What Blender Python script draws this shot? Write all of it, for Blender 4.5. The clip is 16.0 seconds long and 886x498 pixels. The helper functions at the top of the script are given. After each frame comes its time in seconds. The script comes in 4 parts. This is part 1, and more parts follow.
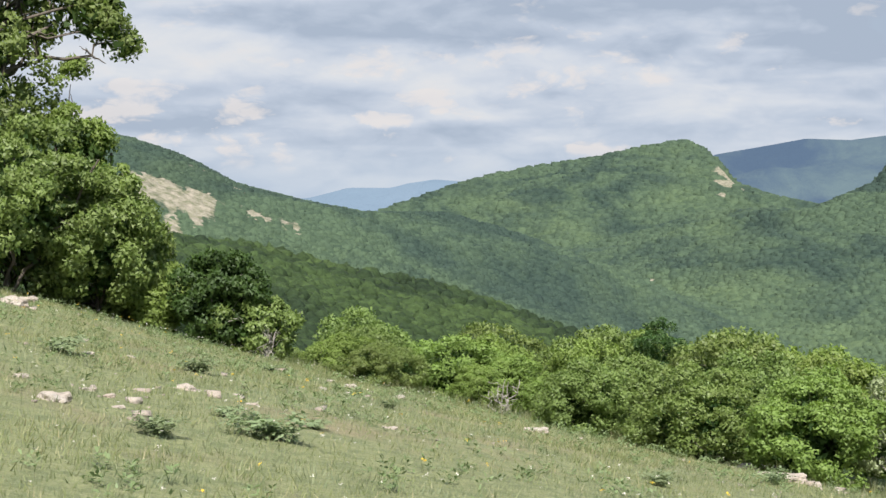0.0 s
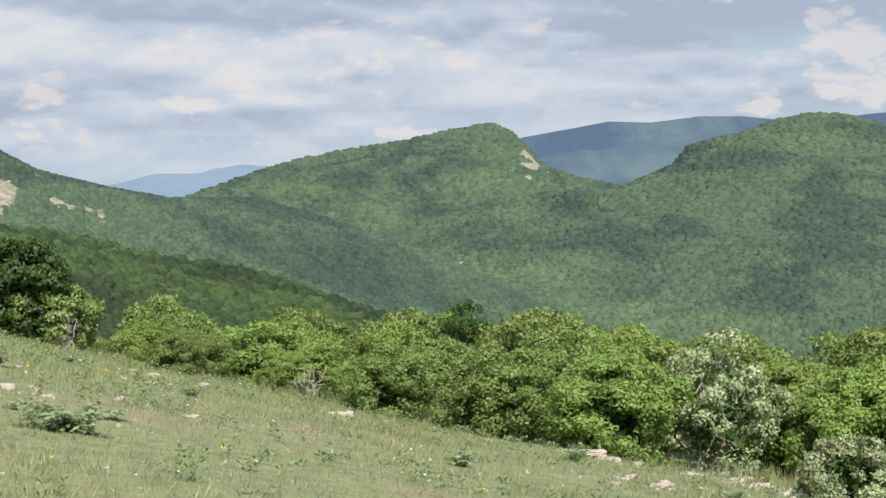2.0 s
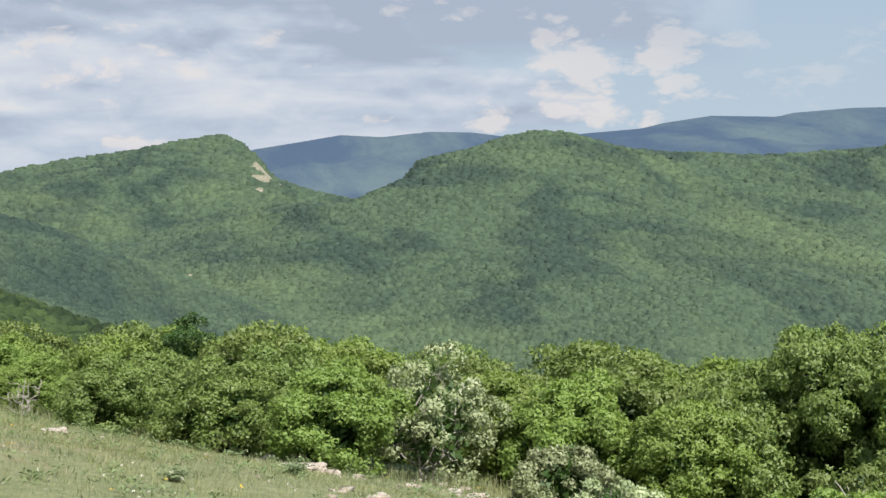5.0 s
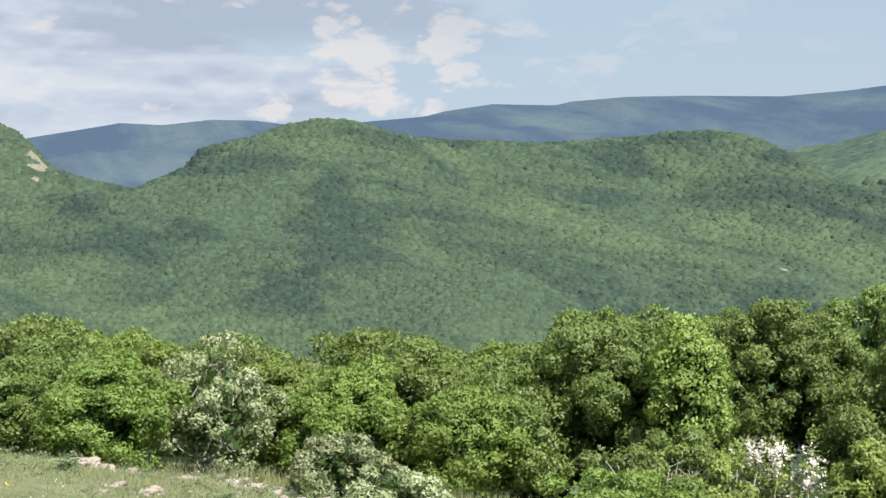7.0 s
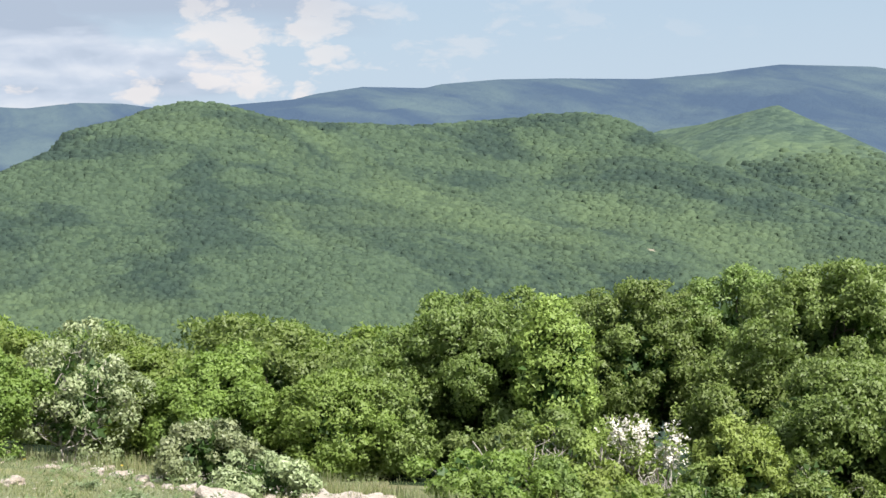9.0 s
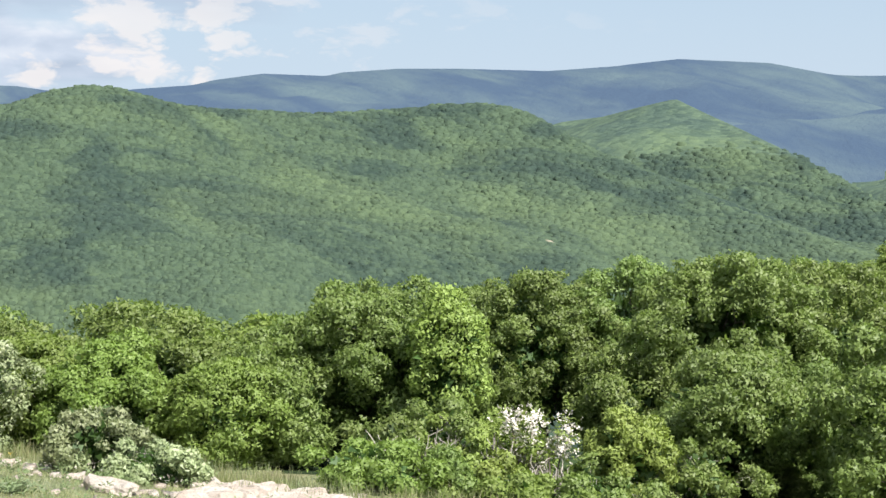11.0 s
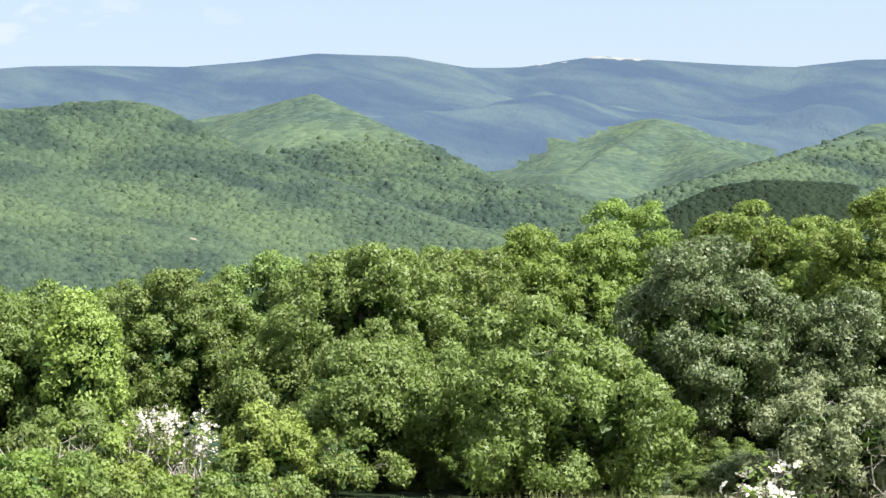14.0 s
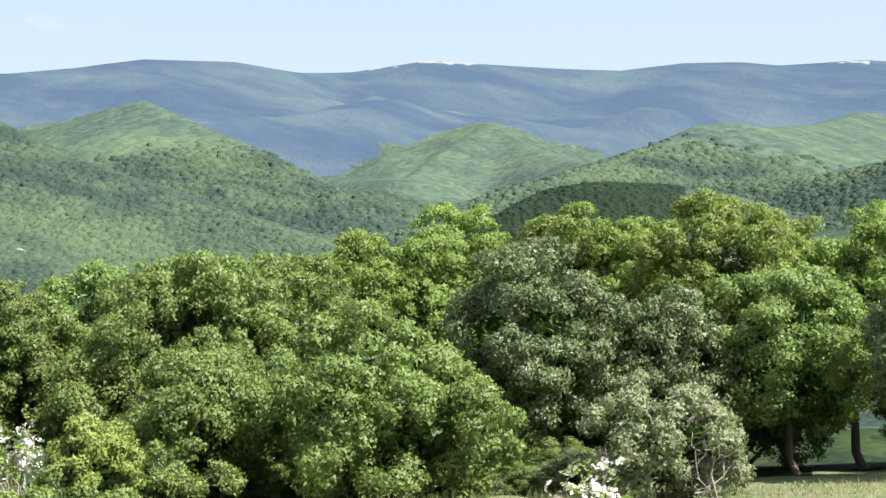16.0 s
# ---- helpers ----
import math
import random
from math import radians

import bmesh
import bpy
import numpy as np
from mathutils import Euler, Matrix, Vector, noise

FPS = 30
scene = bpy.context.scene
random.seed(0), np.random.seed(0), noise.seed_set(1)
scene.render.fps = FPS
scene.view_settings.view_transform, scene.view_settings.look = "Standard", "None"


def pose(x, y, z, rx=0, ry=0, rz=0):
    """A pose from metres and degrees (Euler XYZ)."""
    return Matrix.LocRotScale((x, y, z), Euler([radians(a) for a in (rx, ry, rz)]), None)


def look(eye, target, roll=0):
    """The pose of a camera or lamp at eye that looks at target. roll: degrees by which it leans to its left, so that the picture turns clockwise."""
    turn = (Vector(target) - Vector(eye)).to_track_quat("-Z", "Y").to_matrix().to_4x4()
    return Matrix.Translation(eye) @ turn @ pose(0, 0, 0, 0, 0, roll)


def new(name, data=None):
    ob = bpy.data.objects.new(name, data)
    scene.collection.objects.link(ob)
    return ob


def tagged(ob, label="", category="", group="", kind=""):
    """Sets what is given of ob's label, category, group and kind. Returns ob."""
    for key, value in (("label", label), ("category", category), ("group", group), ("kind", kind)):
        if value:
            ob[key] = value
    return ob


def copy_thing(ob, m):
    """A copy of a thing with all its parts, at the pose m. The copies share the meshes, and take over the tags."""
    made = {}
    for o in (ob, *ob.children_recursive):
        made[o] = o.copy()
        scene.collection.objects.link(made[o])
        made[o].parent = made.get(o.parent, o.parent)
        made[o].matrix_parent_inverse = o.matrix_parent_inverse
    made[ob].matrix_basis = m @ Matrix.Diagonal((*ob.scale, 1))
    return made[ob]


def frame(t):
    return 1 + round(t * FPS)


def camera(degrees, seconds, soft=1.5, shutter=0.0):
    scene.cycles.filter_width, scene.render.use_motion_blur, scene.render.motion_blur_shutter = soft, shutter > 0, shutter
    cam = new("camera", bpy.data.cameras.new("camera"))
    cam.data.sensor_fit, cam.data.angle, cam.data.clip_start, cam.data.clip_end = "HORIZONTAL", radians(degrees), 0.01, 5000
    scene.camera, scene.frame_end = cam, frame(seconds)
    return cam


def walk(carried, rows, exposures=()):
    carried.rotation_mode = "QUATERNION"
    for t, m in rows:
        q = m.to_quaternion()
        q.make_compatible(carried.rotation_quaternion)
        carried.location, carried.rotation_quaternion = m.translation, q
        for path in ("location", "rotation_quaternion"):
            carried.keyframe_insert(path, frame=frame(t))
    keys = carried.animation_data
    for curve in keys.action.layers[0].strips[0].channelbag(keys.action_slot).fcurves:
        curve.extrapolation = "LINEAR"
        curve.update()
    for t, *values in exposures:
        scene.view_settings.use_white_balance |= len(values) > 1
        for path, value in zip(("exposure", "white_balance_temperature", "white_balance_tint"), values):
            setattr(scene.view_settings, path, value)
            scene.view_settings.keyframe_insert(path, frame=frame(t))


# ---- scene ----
cam = camera(31.5, 16.0, soft=1.5)
ARM = 0.7  # the camera is held this far out from the turning body


def held(pitch, roll, yaw):
    a = radians(-yaw)
    return pose(ARM * math.sin(a), ARM * math.cos(a), 1.6, 90 + pitch, roll, yaw)


PATH = [
    (0.0, held(-1.50, 0.00, -0.00)),
    (0.5, held(-1.77, 0.26, -1.91)),
    (1.0, held(-1.97, 0.34, -3.76)),
    (1.5, held(-2.09, 0.61, -5.48)),
    (2.0, held(-2.11, 0.61, -6.95)),
    (2.5, held(-2.08, 0.55, -8.36)),
    (3.0, held(-1.99, 0.55, -10.02)),
    (3.5, held(-1.85, 0.81, -11.67)),
    (4.0, held(-1.80, 1.05, -13.42)),
    (4.2, held(-1.72, 0.58, -14.08)),
    (6.3, held(-2.06, 0.64, -21.37)),
    (6.5, held(-2.06, 0.53, -22.18)),
    (7.0, held(-2.12, 0.21, -24.59)),
    (7.5, held(-2.16, 0.27, -26.81)),
    (8.0, held(-2.25, 0.71, -27.75)),
    (8.2, held(-2.28, 0.73, -28.18)),
    (10.3, held(-3.47, 0.19, -30.14)),
    (10.5, held(-3.15, 0.25, -30.46)),
    (11.0, held(-3.17, -0.36, -32.93)),
    (11.5, held(-3.47, 0.32, -34.55)),
    (12.0, held(-3.39, 0.98, -36.06)),
    (12.5, held(-3.47, 0.98, -37.71)),
    (13.0, held(-3.35, 1.23, -41.25)),
    (13.5, held(-3.50, 1.34, -43.96)),
    (14.0, held(-3.43, 1.07, -45.93)),
    (14.5, held(-3.30, 1.36, -47.23)),
    (15.0, held(-3.32, 1.22, -48.91)),
    (15.5, held(-3.46, 1.72, -50.34)),
    (16.0, held(-3.40, 1.69, -52.01)),
]
EXPOSURES = [(0.0, 0.8), (4.0, 0.75), (8.0, 0.95), (11.0, 1.08), (14.0, 1.32), (16.0, 1.35)]
walk(cam, PATH, EXPOSURES)

# ---- sun and sky ----
SUN_BEARING, SUN_ELEVATION = 172.0, 52.0


def bearing(az, d, z=0.0):
    """A place from its bearing (degrees clockwise from the y axis), its distance and its height."""
    a = radians(az)
    return Vector((d * math.sin(a), d * math.cos(a), z))


def node(tree, kind, **values):
    n = tree.nodes.new(kind)
    for key, value in values.items():
        if key in n.inputs:
            n.inputs[key].default_value = value
    return n


def ramp(tree, fac, stops):
    n = tree.nodes.new("ShaderNodeValToRGB")
    els = n.color_ramp.elements
    full = [(*c, 1) if isinstance(c, tuple) else (c, c, c, 1) for _, c in stops]
    els[0].position, els[-1].position = stops[0][0], stops[-1][0]
    els[0].color, els[-1].color = full[0], full[-1]
    for (p, _), c in list(zip(stops, full))[1:-1]:
        els.new(p).color = c
    tree.links.new(fac, n.inputs["Fac"])
    return n.outputs["Color"]


def mix(tree, fac, a, b, blend="MIX"):
    n = tree.nodes.new("ShaderNodeMix")
    n.data_type, n.blend_type = "RGBA", blend
    for sock, v in ((n.inputs[0], fac), (n.inputs[6], a), (n.inputs[7], b)):
        if hasattr(v, "links"):
            tree.links.new(v, sock)
        elif isinstance(v, tuple):
            sock.default_value = (*v, 1)
        else:
            sock.default_value = v
    return n.outputs[2]


def arith(tree, op, a, b=0.0, clamp=False):
    n = tree.nodes.new("ShaderNodeMath")
    n.operation, n.use_clamp = op, clamp
    for sock, v in zip(n.inputs, (a, b)):
        if hasattr(v, "links"):
            tree.links.new(v, sock)
        else:
            sock.default_value = v
    return n.outputs[0]


def noise_at(tree, vector, scale, detail=4.0, rough=0.55, distort=0.0, offset=(0, 0, 0), stretch=(1, 1, 1)):
    m = tree.nodes.new("ShaderNodeMapping")
    m.inputs["Location"].default_value, m.inputs["Scale"].default_value = offset, stretch
    n = tree.nodes.new("ShaderNodeTexNoise")
    n.inputs["Scale"].default_value, n.inputs["Detail"].default_value = scale, detail
    n.inputs["Roughness"].default_value, n.inputs["Distortion"].default_value = rough, distort
    if vector is not None:
        tree.links.new(vector, m.inputs["Vector"])
        tree.links.new(m.outputs["Vector"], n.inputs["Vector"])
    return n.outputs["Fac"]


world = bpy.data.worlds.new("sky")
scene.world = world
world.use_nodes = True
wt = world.node_tree
wt.nodes.clear()
sky = wt.nodes.new("ShaderNodeTexSky")
sky.sky_type, sky.sun_disc = "NISHITA", False
sky.sun_elevation, sky.sun_rotation = radians(SUN_ELEVATION), radians(SUN_BEARING)
sky.air_density, sky.dust_density, sky.ozone_density = 1.0, 1.2, 1.0
way = wt.nodes.new("ShaderNodeTexCoord").outputs["Generated"]
split = wt.nodes.new("ShaderNodeSeparateXYZ")
wt.links.new(way, split.inputs[0])
# the sky by bearing and elevation, in degrees
AZ = arith(wt, "MULTIPLY", arith(wt, "ARCTAN2", split.outputs["X"], split.outputs["Y"]), 57.29578)
EL = arith(wt, "MULTIPLY", arith(wt, "ARCSINE", split.outputs["Z"]), 57.29578)
join = wt.nodes.new("ShaderNodeCombineXYZ")
wt.links.new(AZ, join.inputs[0])
wt.links.new(EL, join.inputs[1])
PLACE = join.outputs[0]


def linear(tree, value, stops):
    """A value through straight lines between (from, to) stops."""
    low, high = stops[0][0], stops[-1][0]
    t = arith(tree, "DIVIDE", arith(tree, "SUBTRACT", value, low), high - low, True)
    return ramp(tree, t, [((p - low) / (high - low), c) for p, c in stops])


def billows(offset, across, tall, detail):
    """Rounded heads of cloud, that many degrees across and tall."""
    m = wt.nodes.new("ShaderNodeMapping")
    m.inputs["Location"].default_value, m.inputs["Scale"].default_value = offset, (1 / across, 1 / tall, 1)
    wt.links.new(PLACE, m.inputs["Vector"])
    bend = wt.nodes.new("ShaderNodeTexNoise")
    bend.inputs["Scale"].default_value, bend.inputs["Detail"].default_value = 1.6, 5.0
    wt.links.new(m.outputs["Vector"], bend.inputs["Vector"])
    mv = wt.nodes.new("ShaderNodeVectorMath")
    mv.operation = "MULTIPLY_ADD"
    wt.links.new(bend.outputs["Color"], mv.inputs[0])
    mv.inputs[1].default_value = (0.55, 0.55, 0.0)
    wt.links.new(m.outputs["Vector"], mv.inputs[2])
    v = wt.nodes.new("ShaderNodeTexVoronoi")
    v.feature, v.normalize = "SMOOTH_F1", True
    for key, value in (("Scale", 1.0), ("Detail", detail), ("Roughness", 0.55), ("Lacunarity", 2.2), ("Smoothness", 0.25)):
        v.inputs[key].default_value = value
    wt.links.new(mv.outputs[0], v.inputs["Vector"])
    return arith(wt, "SUBTRACT", 1.0, v.outputs["Distance"])


# heaps of cloud with flat grey bases, layer behind layer, thinning out to the east
drift = noise_at(wt, PLACE, 1.0, 4.0, 0.5, 0.3, (2.3, 0.7, 0.0), (1 / 11.0, 1 / 3.4, 1))
bands = noise_at(wt, PLACE, 1.0, 4.0, 0.45, 0.2, (7.1, 3.2, 0.0), (1 / 17.0, 1 / 2.1, 1))
veil = noise_at(wt, PLACE, 1.0, 3.0, 0.5, 0.0, (1.0, 9.2, 0.0), (1 / 16.0, 1 / 5.0, 1))
heap = billows((4.2, 1.3, 0.0), 6.5, 2.6, 4.0)
above = billows((4.2, 1.3 + 0.2, 0.0), 6.5, 2.6, 2.0)
small = billows((9.6, 0.4, 0.0), 3.2, 1.5, 4.0)
east = linear(wt, AZ, [(-40.0, 0.48), (10.0, 0.48), (18.0, 0.38), (25.0, 0.14), (45.0, 0.0)])
cover = arith(wt, "SUBTRACT", arith(wt, "ADD", arith(wt, "ADD", arith(wt, "MULTIPLY", heap, 0.4), arith(wt, "MULTIPLY", drift, 0.6)), east), 0.4)
amount = ramp(wt, cover, [(0.42, 0.0), (0.53, 1.0)])
lit = arith(wt, "MULTIPLY_ADD", arith(wt, "SUBTRACT", heap, above), 2.1)
lit.node.inputs[2].default_value = 0.50
lit = arith(wt, "ADD", lit, arith(wt, "MULTIPLY", arith(wt, "SUBTRACT", drift, 0.5), 1.0))
lit = arith(wt, "SUBTRACT", lit, arith(wt, "MULTIPLY", ramp(wt, bands, [(0.45, 0.0), (0.58, 1.0)]), 0.36))
# a grey bank, seen from below, to the north
bank = arith(wt, "MULTIPLY", linear(wt, AZ, [(10.0, 0.0), (16.0, 1.0), (24.0, 1.0), (28.0, 0.0)]), linear(wt, arith(wt, "ADD", EL, arith(wt, "MULTIPLY", bands, 2.4)), [(6.0, 0.0), (6.9, 1.0), (60.0, 1.0), (90.0, 0.6)]))
amount = arith(wt, "MAXIMUM", amount, arith(wt, "MULTIPLY", bank, 0.95))
lit = arith(wt, "SUBTRACT", lit, arith(wt, "MULTIPLY", bank, 0.7), True)
cloud = ramp(wt, lit, [(0.0, (3.7, 4.35, 5.4)), (0.28, (4.8, 5.4, 6.4)), (0.52, (5.9, 6.3, 7.0)), (0.72, (6.6, 6.8, 7.15)), (1.0, (7.3, 7.05, 7.0))])
# small bright heads before the layers
head = arith(wt, "MULTIPLY", ramp(wt, arith(wt, "ADD", arith(wt, "MULTIPLY", small, 0.6), arith(wt, "MULTIPLY", veil, 0.5)), [(0.70, 0.0), (0.735, 1.0)]), linear(wt, EL, [(1.2, 0.0), (2.2, 0.85), (5.0, 0.75), (8.0, 0.3)]))
head = arith(wt, "MULTIPLY", head, linear(wt, AZ, [(-30.0, 0.9), (24.0, 0.85), (29.0, 0.35), (42.0, 0.0)]))
air = mix(wt, 0.7, sky.outputs["Color"], (4.0, 5.1, 6.4))
low = ramp(wt, split.outputs["Z"], [(0.0, 1.0), (0.10, 0.25), (0.3, 0.0)])
air = mix(wt, low, air, (4.6, 5.5, 6.6))
amount = arith(wt, "MULTIPLY", amount, linear(wt, EL, [(0.0, 0.35), (2.5, 0.9), (4.0, 0.97)]))
shown = mix(wt, amount, air, cloud)
shown = mix(wt, head, shown, (7.4, 6.95, 6.75))
back = wt.nodes.new("ShaderNodeBackground")
back.inputs["Strength"].default_value = 0.064
wt.links.new(shown, back.inputs["Color"])
wout = wt.nodes.new("ShaderNodeOutputWorld")
wt.links.new(back.outputs[0], wout.inputs[0])

sun = new("sun", bpy.data.lights.new("sun", "SUN"))
sun.data.energy, sun.data.angle, sun.data.color = 5.0, radians(0.55), (1.0, 0.955, 0.88)
sun.matrix_world = look(bearing(SUN_BEARING, 40, 40 * math.tan(radians(SUN_ELEVATION))), (0, 0, 0))

# ---- materials ----
def material(name):
    m = bpy.data.materials.new(name)
    m.use_nodes = True
    t = m.node_tree
    t.nodes.clear()
    out = t.nodes.new("ShaderNodeOutputMaterial")
    bsdf = t.nodes.new("ShaderNodeBsdfPrincipled")
    t.links.new(bsdf.outputs[0], out.inputs[0])
    return m, t, bsdf, out


def place_of(tree):
    return tree.nodes.new("ShaderNodeNewGeometry").outputs["Position"]


def local_of(tree):
    return tree.nodes.new("ShaderNodeTexCoord").outputs["Object"]


def bump(tree, bsdf, height, strength, distance):
    n = node(tree, "ShaderNodeBump", Strength=strength, Distance=distance)
    tree.links.new(height, n.inputs["Height"])
    tree.links.new(n.outputs[0], bsdf.inputs["Normal"])


def leaf_material(name, dark, mid, light, through_colour, gloss=0.6, glow=0.3):
    """Foliage: every leaf a little its own shade, tufts and whole boughs lighter or darker, light shining through."""
    m, t, b, out = material(name)
    geo = t.nodes.new("ShaderNodeNewGeometry")
    half = lambda p, q: tuple(0.6 * i + 0.4 * j for i, j in zip(p, q))
    col = ramp(t, geo.outputs["Random Per Island"], [(0.0, half(mid, dark)), (0.5, mid), (1.0, half(mid, light))])
    tuft = noise_at(t, geo.outputs["Position"], 3.2, 3.0, 0.6)
    col = mix(t, ramp(t, tuft, [(0.52, 0.0), (0.70, 0.6)]), col, light)
    col = mix(t, ramp(t, tuft, [(0.32, 0.5), (0.47, 0.0)]), col, dark)
    drift = noise_at(t, geo.outputs["Position"], 0.7, 2.0)
    col = mix(t, 1.0, col, ramp(t, drift, [(0.3, 0.86), (0.7, 1.12)]), "MULTIPLY")
    one = t.nodes.new("ShaderNodeObjectInfo").outputs["Random"]
    hsv = node(t, "ShaderNodeHueSaturation")
    t.links.new(col, hsv.inputs["Color"])
    hue = arith(t, "MULTIPLY_ADD", one, 0.022)
    hue.node.inputs[2].default_value = 0.487
    val = arith(t, "MULTIPLY_ADD", one, 0.25)
    val.node.inputs[2].default_value = 0.88
    t.links.new(hue, hsv.inputs["Hue"])
    t.links.new(val, hsv.inputs["Value"])
    t.links.new(hsv.outputs[0], b.inputs["Base Color"])
    b.inputs["Roughness"].default_value = gloss
    b.inputs["Specular IOR Level"].default_value = 0.45
    tr = t.nodes.new("ShaderNodeBsdfTranslucent")
    t.links.new(mix(t, 0.5, hsv.outputs[0], through_colour), tr.inputs["Color"])
    ms = node(t, "ShaderNodeMixShader", Fac=glow)
    t.links.new(b.outputs[0], ms.inputs[1])
    t.links.new(tr.outputs[0], ms.inputs[2])
    t.links.new(ms.outputs[0], out.inputs[0])
    return m


OAK = leaf_material("oak_leaves", (0.088, 0.134, 0.034), (0.148, 0.208, 0.055), (0.222, 0.282, 0.094), (0.25, 0.39, 0.06), 0.55, 0.36)
OAK_GREY = leaf_material("downy_oak_leaves", (0.070, 0.104, 0.042), (0.122, 0.166, 0.072), (0.21, 0.256, 0.132), (0.18, 0.29, 0.08), 0.5)
LIME = leaf_material("young_leaves", (0.112, 0.168, 0.036), (0.172, 0.246, 0.056), (0.24, 0.314, 0.09), (0.28, 0.43, 0.05), 0.6, 0.38)
YOUNG = leaf_material("spring_leaves", (0.13, 0.18, 0.04), (0.2, 0.275, 0.062), (0.28, 0.355, 0.095), (0.3, 0.42, 0.05))
# leaves of dark bushes, and painted shade inside the other crowns
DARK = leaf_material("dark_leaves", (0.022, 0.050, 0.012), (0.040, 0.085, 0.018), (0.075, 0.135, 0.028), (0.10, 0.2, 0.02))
SILVER = leaf_material("silver_leaves", (0.17, 0.215, 0.10), (0.262, 0.312, 0.16), (0.43, 0.46, 0.29), (0.34, 0.42, 0.15), 0.5)
GREYGREEN = leaf_material("grey_green_leaves", (0.125, 0.155, 0.075), (0.195, 0.23, 0.118), (0.30, 0.33, 0.19), (0.26, 0.33, 0.11), 0.55)
WEED = leaf_material("weed_leaves", (0.16, 0.205, 0.10), (0.205, 0.26, 0.135), (0.26, 0.31, 0.175), (0.25, 0.35, 0.12))
HERB = leaf_material("herb_leaves", (0.10, 0.145, 0.06), (0.15, 0.20, 0.085), (0.21, 0.26, 0.13), (0.2, 0.3, 0.08))
BLOSSOM = leaf_material("white_blossom", (0.50, 0.46, 0.41), (0.62, 0.58, 0.53), (0.74, 0.70, 0.66), (0.7, 0.7, 0.6), 0.6, 0.2)
YELLOW = leaf_material("yellow_petals", (0.55, 0.36, 0.02), (0.68, 0.48, 0.03), (0.8, 0.62, 0.06), (0.7, 0.5, 0.03), 0.6, 0.2)


def wood_material(name, a, b_):
    m, t, b, _ = material(name)
    p = local_of(t)
    g = noise_at(t, p, 14.0, 6.0, 0.6, 0.4, stretch=(1, 1, 0.25))
    t.links.new(mix(t, g, a, b_), b.inputs["Base Color"])
    b.inputs["Roughness"].default_value = 0.9
    bump(t, b, g, 0.8, 0.02)
    return m


BARK = wood_material("bark", (0.05, 0.04, 0.032), (0.16, 0.135, 0.11))
DEAD = wood_material("dead_wood", (0.20, 0.18, 0.16), (0.42, 0.39, 0.35))


def stands(tree, p, col, dark, pale):
    """Whole stands of the woods darker or lighter by noise, drawn out along the slope."""
    n = noise_at(tree, p, 0.016, 7.0, 0.62, 0.6, stretch=(0.8, 0.5, 1.6))
    col = mix(tree, ramp(tree, n, [(0.40, 1.0), (0.46, 0.7), (0.53, 0.0)]), col, dark)
    n = noise_at(tree, p, 0.007, 6.0, 0.6, 0.5, (40, 11, 0), (1.0, 0.5, 1.6))
    return mix(tree, ramp(tree, n, [(0.50, 0.0), (0.66, 0.6)]), col, pale)


def wood_of(name, stops, grain=0.9, contrast=0.16, vary=0.22):
    """Crowns of woodland, each crown its own shade, whole stands lighter or darker."""
    m, t, b, _ = material(name)
    geo = t.nodes.new("ShaderNodeNewGeometry")
    pale = tuple(c * k for c, k in zip(stops[2], (1.0, 1.0, 0.9)))
    col = stands(t, geo.outputs["Position"], stops[1], stops[3], pale)
    tone = ramp(t, geo.outputs["Random Per Island"], [(0.0, (1 - vary, 1 - 0.9 * vary, 1 - 0.8 * vary)), (0.45, (1.0, 1.0, 1.0)), (1.0, (1 + vary, 1 + 0.9 * vary, 1 + 0.7 * vary))])
    col = mix(t, 1.0, col, tone, "MULTIPLY")
    tuft = noise_at(t, geo.outputs["Position"], grain, 4.0, 0.68)
    col = mix(t, 1.0, col, ramp(t, tuft, [(0.32, 1 - contrast), (0.68, 1 + contrast)]), "MULTIPLY")
    t.links.new(col, b.inputs["Base Color"])
    b.inputs["Roughness"].default_value = 0.85
    b.inputs["Specular IOR Level"].default_value = 0.15
    bump(t, b, tuft, 0.6, 0.6)
    return m


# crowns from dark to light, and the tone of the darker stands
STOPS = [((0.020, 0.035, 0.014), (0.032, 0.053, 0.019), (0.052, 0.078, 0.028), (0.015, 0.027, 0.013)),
         # mid and far tones paler and bluer: distance haze painted into the foliage colour
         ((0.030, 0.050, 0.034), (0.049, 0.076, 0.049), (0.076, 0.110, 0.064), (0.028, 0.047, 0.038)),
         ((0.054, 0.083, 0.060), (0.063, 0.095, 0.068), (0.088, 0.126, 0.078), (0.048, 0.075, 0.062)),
         # knoll tones: woodland darkened, with the cloud's shadow put into the colour
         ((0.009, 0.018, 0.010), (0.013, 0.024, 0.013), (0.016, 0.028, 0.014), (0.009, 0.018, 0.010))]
WOODS = [wood_of("woodland_near", STOPS[0], 1.3, 0.3, 0.34), wood_of("woodland_mid", STOPS[1]), wood_of("woodland_cloud_shaded", STOPS[3])]


def stone_material():
    m, t, b, _ = material("limestone")
    p = place_of(t)
    big = noise_at(t, p, 3.0, 5.0, 0.6)
    fine = noise_at(t, p, 28.0, 6.0, 0.65)
    col = mix(t, ramp(t, big, [(0.35, 0.0), (0.7, 1.0)]), (0.42, 0.38, 0.335), (0.32, 0.255, 0.205))
    col = mix(t, ramp(t, fine, [(0.38, 0.8), (0.52, 0.0)]), col, (0.22, 0.195, 0.17))
    t.links.new(col, b.inputs["Base Color"])
    b.inputs["Roughness"].default_value = 0.92
    bump(t, b, fine, 0.8, 0.03)
    return m


STONE = stone_material()


